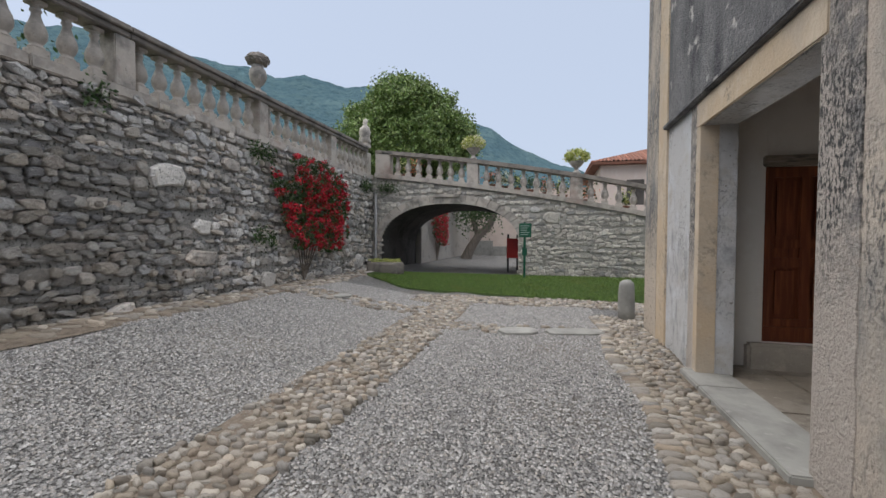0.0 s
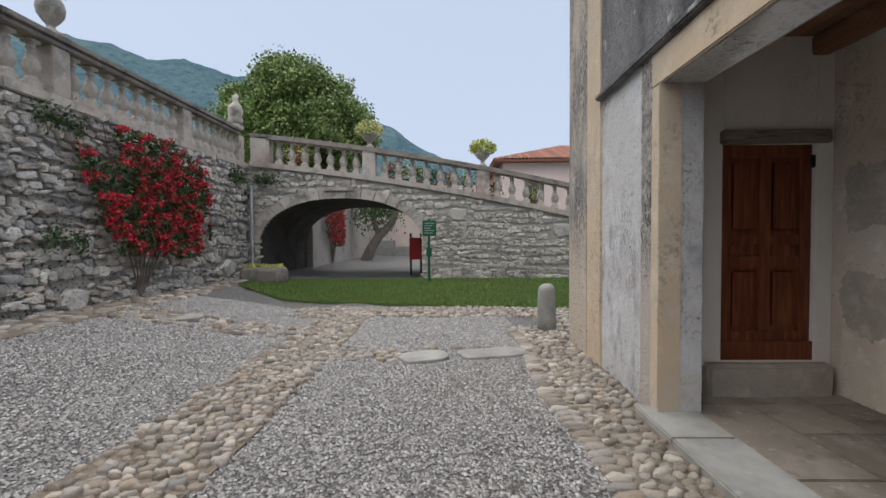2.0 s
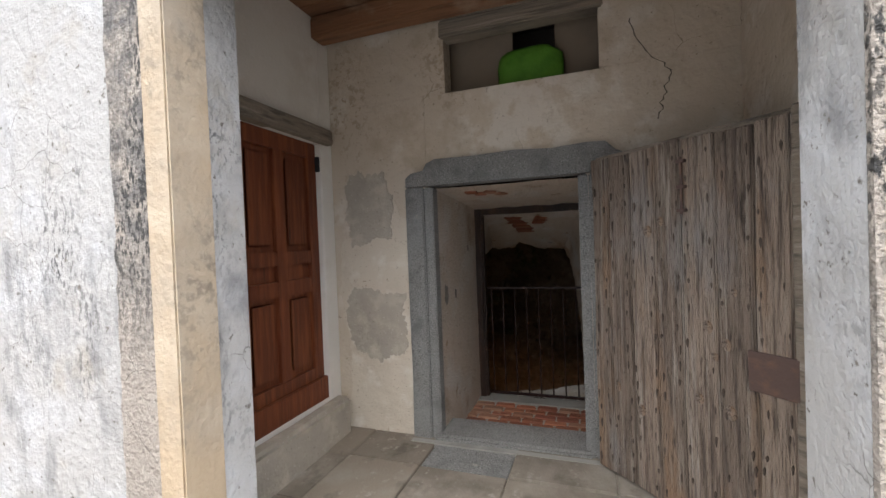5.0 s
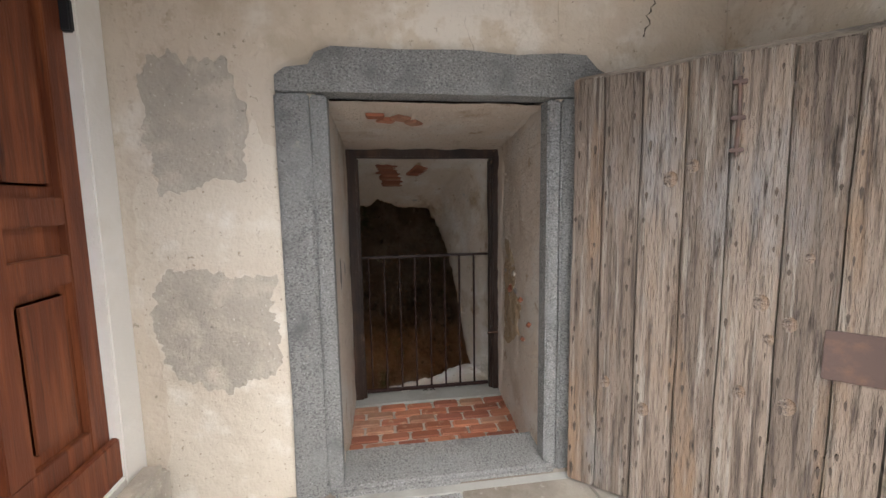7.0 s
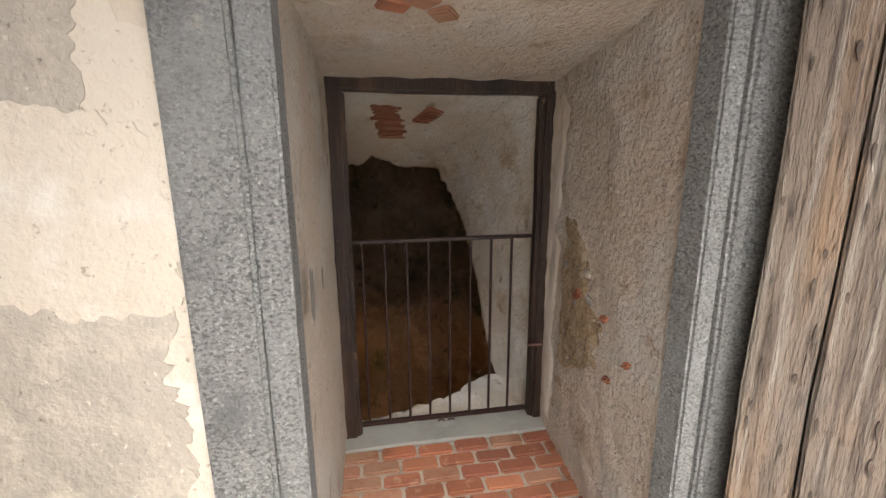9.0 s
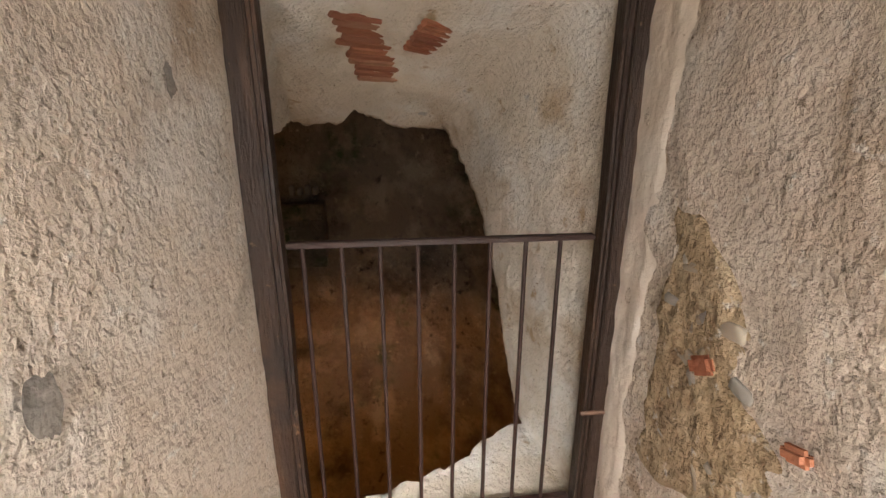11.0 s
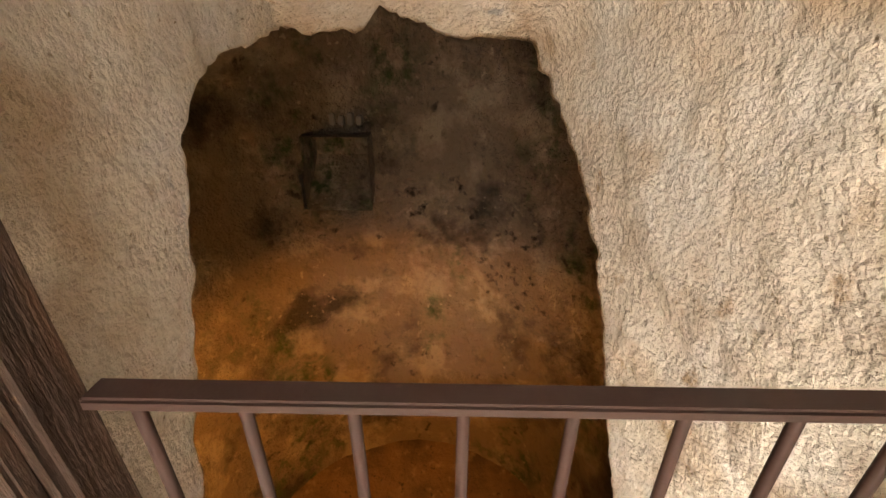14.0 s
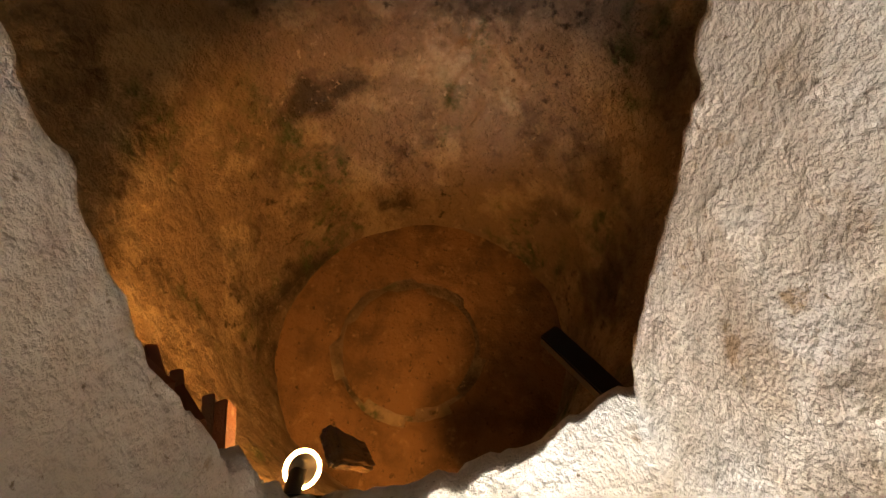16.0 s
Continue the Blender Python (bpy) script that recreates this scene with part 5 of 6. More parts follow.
# earth under the cobbled runnel and border, a little above the gravel bed
def strip(name, x0, x1, y0, y1, label):
    xs, ys = np.linspace(x0, x1, 10), np.arange(y0, y1, 0.15)
    v = [(x + 0.05 * math.sin(y * 2 + x), y, float(ground_z(np.float64(x), np.float64(y))) + 0.016) for x in xs for y in ys]
    n = len(ys)
    f = [(i * n + j, (i + 1) * n + j, (i + 1) * n + j + 1, i * n + j + 1) for i in range(9) for j in range(n - 1)]
    return structure(mesh_ob(name, v, f, M_DIRT, smooth=True), label, "pavement")


runnel = strip("pavement_runnel", -2.66, -1.80, 0.3, 10.3, "brown cobbled strip across the gravel courtyard")
border = strip("pavement_border", 0.70, 1.46, 0.5, 8.7, "cobbled border along the building's foot")
wallfoot = strip("pavement_wall_foot", -6.24, -5.5, -1.0, 13.3, "flat stone border along the foot of the retaining wall")


def ragged_slab(name, x, y, l, w, rot, seed, label):
    n = 22
    vs = []
    for k in range(n):
        a = 2 * math.pi * k / n
        r = (abs(math.cos(a)) ** 4 + abs(math.sin(a)) ** 4) ** -0.25 * (1 + 0.10 * noise.noise(Vector((2 * math.cos(a), 2 * math.sin(a), seed))))
        vs.append((l / 2 * r * math.cos(a), w / 2 * r * math.sin(a)))
    v = [(p, q, 0.0) for p, q in vs] + [(p, q, 0.045) for p, q in vs] + [(p * 0.95, q * 0.95, 0.055) for p, q in vs]
    f = [(i + k, (i + 1) % n + k, (i + 1) % n + n + k, i + n + k) for k in (0, n) for i in range(n)] + [tuple(range(2 * n, 3 * n))]
    ob = mesh_ob(name, v, f, M_SLAB)
    ob.matrix_basis = pose(x, y, float(ground_z(np.float64(x), np.float64(y))) - 0.012, 0, 0, rot)
    return tagged(ob, label, "paving slab", "slabs in the gravel")


ragged_slab("paving_slab", 0.32, 7.02, 0.92, 0.40, 12, 2.0, "worn grey stone slab lying in the gravel")
ragged_slab("paving_slab", -0.58, 6.86, 0.62, 0.42, 20, 6.0, "rounded worn grey stone slab lying in the gravel")
ragged_slab("paving_slab", -4.6, 8.3, 0.7, 0.45, 5, 8.0, "flat grey stone slab near the retaining wall")

# lawn before the bridge
def lawn_front(x):
    return 10.25 - 0.12 * x + 0.05 * max(0.0, -x - 3.0) ** 2 * 3.5


lv_, lf_ = [], []
lxs = np.arange(-5.6, 6.05, 0.15)
for x in lxs:
    y0 = min(lawn_front(x) + 0.06 * math.sin(x * 5), 13.7)
    for k in range(16):
        y = lerp(y0, BRIDGE_Y - 0.02, k / 15)
        lv_.append((x, y, float(ground_z(np.float64(min(x, 1.3)), np.float64(y))) + (0.004 if k == 0 else 0.045)))
for i in range(len(lxs) - 1):
    for k in range(15):
        a = i * 16 + k
        lf_.append((a, a + 16, a + 17, a + 1))
lawn = structure(mesh_ob("lawn", lv_, lf_, M_LAWN, smooth=True), "short green lawn before the stone bridge", "lawn")
nb = 42000
px = rng.uniform(-5.2, 3.2, nb)
fr = np.array([min(lawn_front(x), 13.6) for x in px])
py = fr + (13.9 - fr) * rng.uniform(0, 1, nb) ** 1.2
pz = ground_z(np.minimum(px, 1.3), py) + 0.04
ang, hh = rng.uniform(0, math.pi, nb), rng.uniform(0.03, 0.07, nb)
dx_, dy_ = 0.007 * np.cos(ang), 0.007 * np.sin(ang)
gv = np.stack([np.c_[px - dx_, py - dy_, pz], np.c_[px + dx_, py + dy_, pz], np.c_[px + rng.normal(0, 0.02, nb), py + rng.normal(0, 0.02, nb), pz + hh]], 1).reshape(-1, 3)
tagged(fast_mesh("grass", gv, np.arange(3 * nb).reshape(-1, 3), M_GRASS, parent=lawn), kind="stuff")

# loose gravel
OCT = np.array([(1, 0, 0), (0, 1, 0), (-1, 0, 0), (0, -1, 0), (0, 0, 1), (0, 0, -1)], float)
OCF = np.array([(0, 1, 4), (1, 2, 4), (2, 3, 4), (3, 0, 4)])
ngv = 150000
qx, qy = rng.uniform(-5.6, 1.0, ngv), 0.6 + 9.6 * rng.uniform(0, 1, ngv) ** 1.25
ok = ~((qx > -2.58) & (qx < -1.86)) & ~(qx > 0.78) | (rng.uniform(0, 1, ngv) < 0.06)
ok &= qy < np.array([lawn_front(x) for x in qx])
qx, qy = qx[ok], qy[ok]
ngv = len(qx)
sz = rng.uniform(0.008, 0.020, ngv)[:, None, None] * rng.uniform(0.6, 1.25, (ngv, 6, 1))
ra = rng.uniform(0, 6.28, ngv)
R = np.stack([np.stack([np.cos(ra), -np.sin(ra), 0 * ra], 1), np.stack([np.sin(ra), np.cos(ra), 0 * ra], 1), np.stack([0 * ra, 0 * ra, 0.7 + 0 * ra], 1)], 1)
pv = np.einsum("nij,kj->nki", R, OCT) * sz + np.stack([qx, qy, ground_z(qx, qy) + 0.012 * np.sin(qx * 3.1 + np.sin(qy * 2.3)) * np.cos(qy * 2.7) + 0.004], 1)[:, None, :]
pf = (OCF[None] + 6 * np.arange(ngv)[:, None, None]).reshape(-1, 3)
tagged(fast_mesh("loose_gravel", pv.reshape(-1, 3), pf, M_GRAVEL, parent=ground), kind="stuff")


# ---- leaves and flowers ----
def leaf_cloud(name, centres, size, mat, parent, seed, bend=0.25, up=0.4):
    """Small folded leaves at the given places (n, 3)."""
    r = np.random.default_rng(seed)
    n = len(centres)
    d = r.normal(size=(n, 3))
    d[:, 2] += up
    d /= np.linalg.norm(d, axis=1)[:, None]
    s = np.cross(d, r.normal(size=(n, 3)))
    s /= np.linalg.norm(s, axis=1)[:, None]
    nrm = np.cross(d, s)
    L = (size * r.uniform(0.6, 1.3, n))[:, None]
    v = np.stack([centres - d * L * 0.5, centres + s * L * 0.28 + nrm * L * bend * 0.4, centres + d * L * 0.5, centres - s * L * 0.28 + nrm * L * bend * 0.4], 1).reshape(-1, 3)
    k = 4 * np.arange(n)[:, None]
    f = np.concatenate([k + np.array([[0, 1, 2]]), k + np.array([[0, 2, 3]])])
    return tagged(fast_mesh(name, v, f, mat, parent=parent), kind="stuff")


def climber(base, y0, y1, z0, z1, x, n_leaf, n_flower, seed):
    """A red flowering climber against a wall facing +x."""
    r = np.random.default_rng(seed)
    e = empty("flowering_climber", Matrix.Translation(base))
    B = np.array(base)
    stems = []
    for k in range(7):
        y = lerp(y0, y1, 0.15 + 0.1 * k)
        tube("stem", [(0.02, 0, 0), (0.07, (y - base[1]) * 0.5, (z1 - base[2]) * 0.35), (0.08, y - base[1], (z1 - base[2]) * r.uniform(0.7, 0.95))], [0.016, 0.012, 0.006], M_BARK, e, 2)

    def cloud(n, tight):
        yy, zz = r.uniform(-1, 1, 4 * n), r.uniform(-1, 1, 4 * n)
        edge = 0.72 + 0.75 * np.array([noise.noise(Vector((a * 2.2, b * 2.2, seed))) for a, b in zip(yy, zz)])
        lean = yy - 0.22 * (-zz)
        keep = (np.abs(lean) ** 2.4 + np.abs(zz) ** 3.0 < edge) & (np.array([noise.noise(Vector((a * 5, b * 5, seed + 3))) for a, b in zip(yy, zz)]) > tight)
        yy, zz = yy[keep][:n], zz[keep][:n]
        bulge = 0.10 + 0.30 * np.sqrt(np.clip(1 - yy ** 2, 0, 1)) * r.uniform(0.3, 1.0, len(yy))
        return np.c_[x + bulge, lerp(y0, y1, 0.5 + 0.5 * yy), lerp(z0, z1, 0.5 + 0.5 * zz)] - B
    leaf_cloud("foliage", cloud(n_leaf, -0.5), 0.085, M_SHRUB, e, seed)
    c = cloud(n_flower, -0.02)
    c[:, 0] += 0.05
    pts = (c[:, None, :] + r.normal(0, 0.026, (len(c), 7, 3))).reshape(-1, 3)
    leaf_cloud("blossom", pts, 0.06, M_PETAL, e, seed + 1, up=0.0)
    return tagged(e, "red flowering climber with dense blossom on the stone wall", "climbing plant")


climber((WALL_X + 0.05, 9.6, 0.4), 8.2, 11.9, 0.95, 3.65, WALL_X + 0.02, 5200, 980, 41)
sp = np.random.default_rng(5)


def hanging_weeds(name, y0, y1, z, n, seed):
    r = np.random.default_rng(seed)
    e = empty(name, Matrix.Translation((WALL_X, y0, z)))
    leaf_cloud("foliage", np.c_[r.uniform(0.02, 0.2, n), r.uniform(0, y1 - y0, n), r.normal(0, 0.11, n)], 0.07, M_SHRUB, e, seed)
    return tagged(e, "tuft of green weeds growing from the wall", "weeds", "wall weeds")


hanging_weeds("wall_weed", 7.55, 8.4, 3.35, 320, 1)
hanging_weeds("wall_weed", 4.3, 4.7, 3.48, 120, 2)
hanging_weeds("wall_weed", 13.0, 13.7, 3.25, 300, 3)
hanging_weeds("wall_weed", 7.6, 8.4, 1.5, 260, 4)
e = empty("wall_weed", Matrix.Translation((-5.6, BRIDGE_Y - 0.1, 3.25)))
leaf_cloud("foliage", np.c_[sp.normal(0, 0.22, 300), sp.uniform(-0.1, 0.05, 300), sp.normal(0, 0.1, 300)], 0.07, M_SHRUB, e, 77)
tagged(e, "tuft of green weeds growing from the wall", "weeds", "wall weeds")


# urn, statue and planters
def stone_urn(m):
    e = empty("stone_urn", m)
    boxes("plinth", [(-0.13, 0.13, -0.13, 0.13, 0, 0.08)], M_DRESSED, 0.01, e)
    lathe("bowl", [(0.11, 0.08), (0.06, 0.12), (0.055, 0.17), (0.11, 0.23), (0.17, 0.33), (0.185, 0.43), (0.17, 0.52), (0.12, 0.60), (0.13, 0.64)], M_DRESSED, 18, e)
    bm = bmesh.new()
    bmesh.ops.create_icosphere(bm, subdivisions=4, radius=1)
    for v in bm.verts:
        p = v.co.copy()
        k = 1 + 0.16 * noise.noise(p * 4.5) + 0.05 * noise.noise(p * 11)
        v.co = Vector((p.x * 0.245 * k, p.y * 0.245 * k, 0.76 + p.z * 0.15 * k))
    me = bpy.data.meshes.new("carved_fruit")
    bm.to_mesh(me)
    bm.free()
    me.materials.append(M_COPING)
    ob = new("carved_fruit", me)
    ob.parent = e
    return tagged(e, "weathered stone urn with carved fruit on the balustrade", "urn")


stone_urn(Matrix.Translation((bx, 8.12, 4.64)))
# plain worn figure on the corner pedestal, reduced to a draped block
st = empty("stone_statue", Matrix.Translation((bx, BRIDGE_Y - 0.3, 4.64)))
boxes("plinth", [(-0.17, 0.17, -0.17, 0.17, 0, 0.12)], M_DRESSED, 0.012, st)
blk = lathe("draped_block", [(0.16, 0.12), (0.19, 0.22), (0.17, 0.38), (0.20, 0.52), (0.17, 0.66), (0.10, 0.74), (0.06, 0.78), (0.085, 0.84), (0.08, 0.92), (0.03, 0.97)], M_DRESSED, 16, st)
for v in blk.data.vertices:
    v.co += 0.06 * noise.noise_vector(v.co * 5.0)
tagged(st, "small worn stone ornament on the balustrade corner", "statue")


def planter(m, seed, flower):
    r = np.random.default_rng(seed)
    e = empty("flower_urn", m)
    lathe("urn", [(0.13, 0.0), (0.13, 0.05), (0.07, 0.08), (0.06, 0.16), (0.13, 0.22), (0.20, 0.30), (0.23, 0.36), (0.24, 0.38), (0.20, 0.38)], M_DRESSED, 16, e)
    d = r.normal(size=(900, 3))
    d /= np.linalg.norm(d, axis=1)[:, None]
    c = d * r.uniform(0.55, 1.0, (900, 1)) * np.array([0.42, 0.36, 0.24]) + np.array([0, 0, 0.55])
    c[:, 2] -= 0.25 * np.maximum(0, np.hypot(c[:, 0], c[:, 1]) - 0.25)
    leaf_cloud("foliage", c[:520], 0.10, M_YELLOWLEAF, e, seed)
    leaf_cloud("blossom", c[520:] * 1.04, 0.075, flower, e, seed + 9)
    return tagged(e, "stone urn with variegated yellow-green trailing plants", "planter", "urns on the bridge")


planter(Matrix.Translation((-2.62, by, rail_z(-2.62))), 61, M_WHITEPETAL)
planter(Matrix.Translation((0.72, by, rail_z(0.72))), 67, M_YELLOWLEAF)

# flower pots standing on the bridge behind the balusters
for k, (x, mat) in enumerate(((-2.05, M_PINKPETAL), (-1.65, M_WHITEPETAL), (-1.2, M_YELLOWLEAF), (-0.75, M_SHRUB), (-0.2, M_PINKPETAL), (0.3, M_YELLOWLEAF), (2.25, M_YELLOWLEAF), (-5.3, M_YELLOWLEAF), (-4.9, M_PINKPETAL), (1.15, M_PINKPETAL))):
    r = np.random.default_rng(300 + k)
    e = empty("flower_pot", Matrix.Translation((x, by + 0.55, rail_z(x) - 0.99)))
    lathe("pot", [(0.10, 0), (0.15, 0.24), (0.165, 0.24), (0.165, 0.29), (0.13, 0.29)], M_ROOFTILE, 14, e)
    c = r.normal(0, 1, (260, 3)) * np.array([0.13, 0.13, 0.14]) + np.array([0, 0, 0.5])
    leaf_cloud("foliage", c[:140], 0.09, M_SHRUB, e, 400 + k)
    leaf_cloud("blossom", c[140:] + np.array([0, 0, 0.05]), 0.08, mat, e, 500 + k)
    tagged(e, "terracotta pot with bright flowers behind the balustrade", "flower pot", "pots on the bridge")

# stone trough with low plants
tr = empty("stone_trough", Matrix.Translation((-5.35, 13.1, 0.26)))
bm = bmesh.new()
bmesh.ops.create_uvsphere(bm, u_segments=28, v_segments=16, radius=1)
for v in bm.verts:
    p = v.co.copy()
    s = lambda q: math.copysign(abs(q) ** 0.55, q)
    v.co = Vector((s(p.x) * 0.62, s(p.y) * 0.34, 0.24 + max(-0.26, min(0.22, s(p.z) * 0.3)))) * (1 + 0.05 * noise.noise(p * 3))
    if p.z > 0.6:
        v.co.z -= 0.04
me = bpy.data.meshes.new("trough_body")
bm.to_mesh(me)
bm.free()
me.materials.append(M_COPING)
ob = new("trough_body", me)
ob.parent = tr
leaf_cloud("planting", np.c_[sp.uniform(-0.5, 0.5, 700), sp.uniform(-0.26, 0.26, 700), sp.uniform(0.42, 0.54, 700)], 0.06, M_YELLOWLEAF, tr, 88)
tagged(tr, "rough grey stone trough with low green plants", "trough")
tagged(tube("drain_pipe", [(-6.02, BRIDGE_Y - 0.14, 0.2), (-6.02, BRIDGE_Y - 0.14, 2.95), (-6.06, BRIDGE_Y - 0.05, 3.1)], 0.05, M_PIPE), "grey metal drain pipe in the wall corner", "pipe")

# bollard
bo = lathe("stone_bollard", [(0.15, -0.05), (0.148, 0.2), (0.14, 0.5), (0.135, 0.64), (0.12, 0.70), (0.07, 0.745), (0.0, 0.755)], M_SLAB, 18)
bo.matrix_basis = Matrix.Translation((1.30, 8.42, 0.0))
for v in bo.data.vertices:
    v.co += 0.012 * noise.noise_vector(v.co * 7)
tagged(bo, "rounded grey granite bollard by the building's corner", "bollard")

# sign post and notice board
sg = empty("sign_post", Matrix.Translation((-0.82, 13.0, 0.22)))
tube("post", [(0, 0, 0), (0, 0, 1.78)], 0.035, M_GREENPAINT, sg)
boxes("sign_panel", [(-0.17, 0.20, -0.05, -0.02, 1.32, 1.74)], M_GREENPAINT, 0.006, sg)
for k in range(5):
    boxes("lettering", [(-0.12, 0.14 - 0.04 * (k % 3), -0.055, -0.0505, 1.655 - 0.065 * k, 1.675 - 0.065 * k)], M_SIGNTEXT, 0.0, sg)
boxes("lower_panel", [(-0.07, 0.08, -0.055, -0.036, 0.78, 1.0)], M_GREENPAINT, 0.006, sg)
tagged(sg, "dark green sign on a post before the bridge", "sign")
rb = empty("notice_board", Matrix.Translation((-1.36, 15.2, 0.28)))
boxes("board", [(-0.2, 0.2, -0.05, 0.05, 0.52, 1.22)], M_REDBOARD, 0.01, rb)
boxes("post", [(0.13, 0.2, 0.055, 0.10, 0.0, 1.36)], M_BLACK, 0.005, rb)
boxes("post", [(-0.2, -0.13, 0.055, 0.10, 0.0, 1.36)], M_BLACK, 0.005, rb)
tagged(rb, "red notice board standing under the arch", "notice board")

# ---- beyond the bridge ----
structure(boxes("wall_beyond", [(-6.4, -5.6, BRIDGE_Y + BR_D, 30, -0.2, 3.4)], M_STONE_PALE), "grey stone retaining wall beyond the bridge", "wall")
climber((-5.55, 20.5, 0.3), 18.9, 22.2, 1.0, 3.2, -5.6, 2000, 600, 91)
structure(boxes("wall_courtyard", [(-7.0, 3.0, 30.5, 31.0, -0.2, 5.0)], M_PINKWALL), "pale pink courtyard wall beyond the bridge", "wall")
structure(boxes("step_courtyard", [(-4.0, -3.0, 29.8, 30.5, 0.2, 0.9), (-5.4, -4.0, 29.9, 30.5, 0.2, 1.3)], M_SLAB, 0.03), "grey stone steps against the courtyard wall", "step")
tk = empty("leaning_tree", Matrix.Translation((-4.9, 24.5, 0.2)))
tube("trunk", [(0, 0, -0.1), (0.35, 0, 0.7), (0.8, 0, 1.4), (1.5, 0, 2.1), (1.8, 0.2, 3.2)], [0.34, 0.27, 0.23, 0.2, 0.14], M_BARK, tk)
tube("limb", [(0.8, 0, 1.4), (0.5, 0.1, 2.2), (0.4, 0.2, 3.0)], [0.16, 0.12, 0.08], M_BARK, tk)
c = sp.normal(0, 1, (2400, 3)) * np.array([0.75, 0.6, 0.6]) + np.array([0.6, 0, 3.0])
leaf_cloud("foliage", c, 0.16, M_SHRUB, tk, 123)
tagged(tk, "old leaning tree with a grey trunk beyond the arch", "tree")


# house with a tiled hip roof
def house():
    e = empty("tiled_house", Matrix.Translation((2.7, 25.5, 0)))
    boxes("wall", [(0, 12, 0, 9, -0.2, 5.75)], M_PINKWALL, 0.0, e)
    ev, rz = 5.75, 7.45
    v = [(-0.5, -0.5, ev), (12.5, -0.5, ev), (12.5, 9.5, ev), (-0.5, 9.5, ev), (4.4, 4.5, rz), (8, 4.5, rz), (-0.5, -0.5, ev - 0.12), (12.5, -0.5, ev - 0.12), (12.5, 9.5, ev - 0.12), (-0.5, 9.5, ev - 0.12)]
    mesh_ob("roof", v, [(0, 1, 5, 4), (1, 2, 5), (2, 3, 4, 5), (3, 0, 4), (6, 7, 1, 0), (7, 8, 2, 1), (8, 9, 3, 2), (9, 6, 0, 3), (9, 8, 7, 6)], M_ROOFTILE, parent=e)
    # rows of half-round tiles on the two slopes in view
    V, F = [], []

    def roll(a, b):
        a, b = Vector(a), Vector(b)
        d = (b - a).normalized()
        s = d.cross(Vector((0, 0, 1))).normalized()
        u = s.cross(d)
        n = len(V)
        for p in (a, b):
            for k in range(5):
                t = math.pi * k / 4
                V.append(p + s * 0.09 * math.cos(t) + u * (0.09 * math.sin(t) + 0.005))
        for k in range(4):
            F.append((n + k, n + k + 1, n + k + 6, n + k + 5))
    for x in np.arange(-0.4, 12.4, 0.21):
        t = min(1.0, (x + 0.5) / 4.9, (12.5 - x) / 4.5)
        roll((x, -0.52, ev), (x, -0.5 + 5 * t, ev + (rz - ev) * t))
    for y in np.arange(-0.4, 9.4, 0.21):
        t = min(1.0, (y + 0.5) / 5, (9.5 - y) / 5)
        roll((-0.52, y, ev), (-0.5 + 4.9 * t, y, ev + (rz - ev) * t))
    mesh_ob("tile_rolls", V, F, M_ROOFTILE, smooth=True, parent=e)
    for k in range(3):
        boxes("window", [(1.4 + 3 * k, 2.3 + 3 * k, -0.02, 0.05, 3.4, 4.8)], M_INNER_DARK, 0.0, e)
    return tagged(e, "pale pink house with a terracotta tiled hip roof", "house")


house()


# big magnolia on the terrace
def tree():
    base = Vector((-9.0, 26.0, TERRACE - 0.05))
    e = empty("magnolia_tree", Matrix.Translation(base))
    tube("trunk", [(0, 0, 0), (0.05, 0, 1.2), (0, 0.1, 3.0), (0.1, 0, 5.5)], [0.42, 0.33, 0.26, 0.1], M_BARK, e)
    r = np.random.default_rng(17)
    for k in range(11):
        a = k * 2.4
        z = 1.0 + 0.35 * k
        l = 2.6 - 0.12 * k
        tube("limb", [(0.03, 0, z), (0.5 * l * math.cos(a), 0.5 * l * math.sin(a), z + 0.7), (l * math.cos(a), l * math.sin(a), z + 1.2)], [0.14, 0.09, 0.03], M_BARK, e, 2)
    clumps = []
    while len(clumps) < 640:
        d = r.normal(size=3)
        d /= np.linalg.norm(d)
        if d[2] < -0.35:
            continue
        h = 1 + 0.20 * noise.noise(Vector(d) * 2.1) + 0.08 * noise.noise(Vector(d) * 5)
        k = r.uniform(0.45, 1.0) ** 0.5 * h
        clumps.append((d[0] * 4.0 * k, d[1] * 4.0 * k, 3.4 + d[2] * (4.5 if d[2] > 0 else 3.6) * k))
    C = np.array(clumps)
    n = 165
    pts = C[:, None, :] + np.clip(r.normal(0, 1, (len(C), n, 3)), -1.7, 1.7) * 1.25 * np.array([0.27, 0.27, 0.20]) * r.uniform(0.7, 1.3, (len(C), 1, 1))
    leaf_cloud("crown", pts.reshape(-1, 3), 0.20, M_LEAF, e, 19, up=0.2)
    return tagged(e, "large dense round-crowned green magnolia on the terrace", "tree")


tree()
bush = empty("terrace_bush", Matrix.Translation((-10.5, 4.0, TERRACE)))
c = sp.normal(0, 1, (2600, 3)) * np.array([0.8, 1.4, 0.6]) + np.array([0, 0, 1.0])
leaf_cloud("foliage", c, 0.13, M_SHRUB, bush, 140)
tube("stem", [(0, 0, 0), (0.1, 0.2, 1.2)], [0.06, 0.02], M_BARK, bush)
tagged(bush, "green bush on the terrace behind the balustrade", "bush")

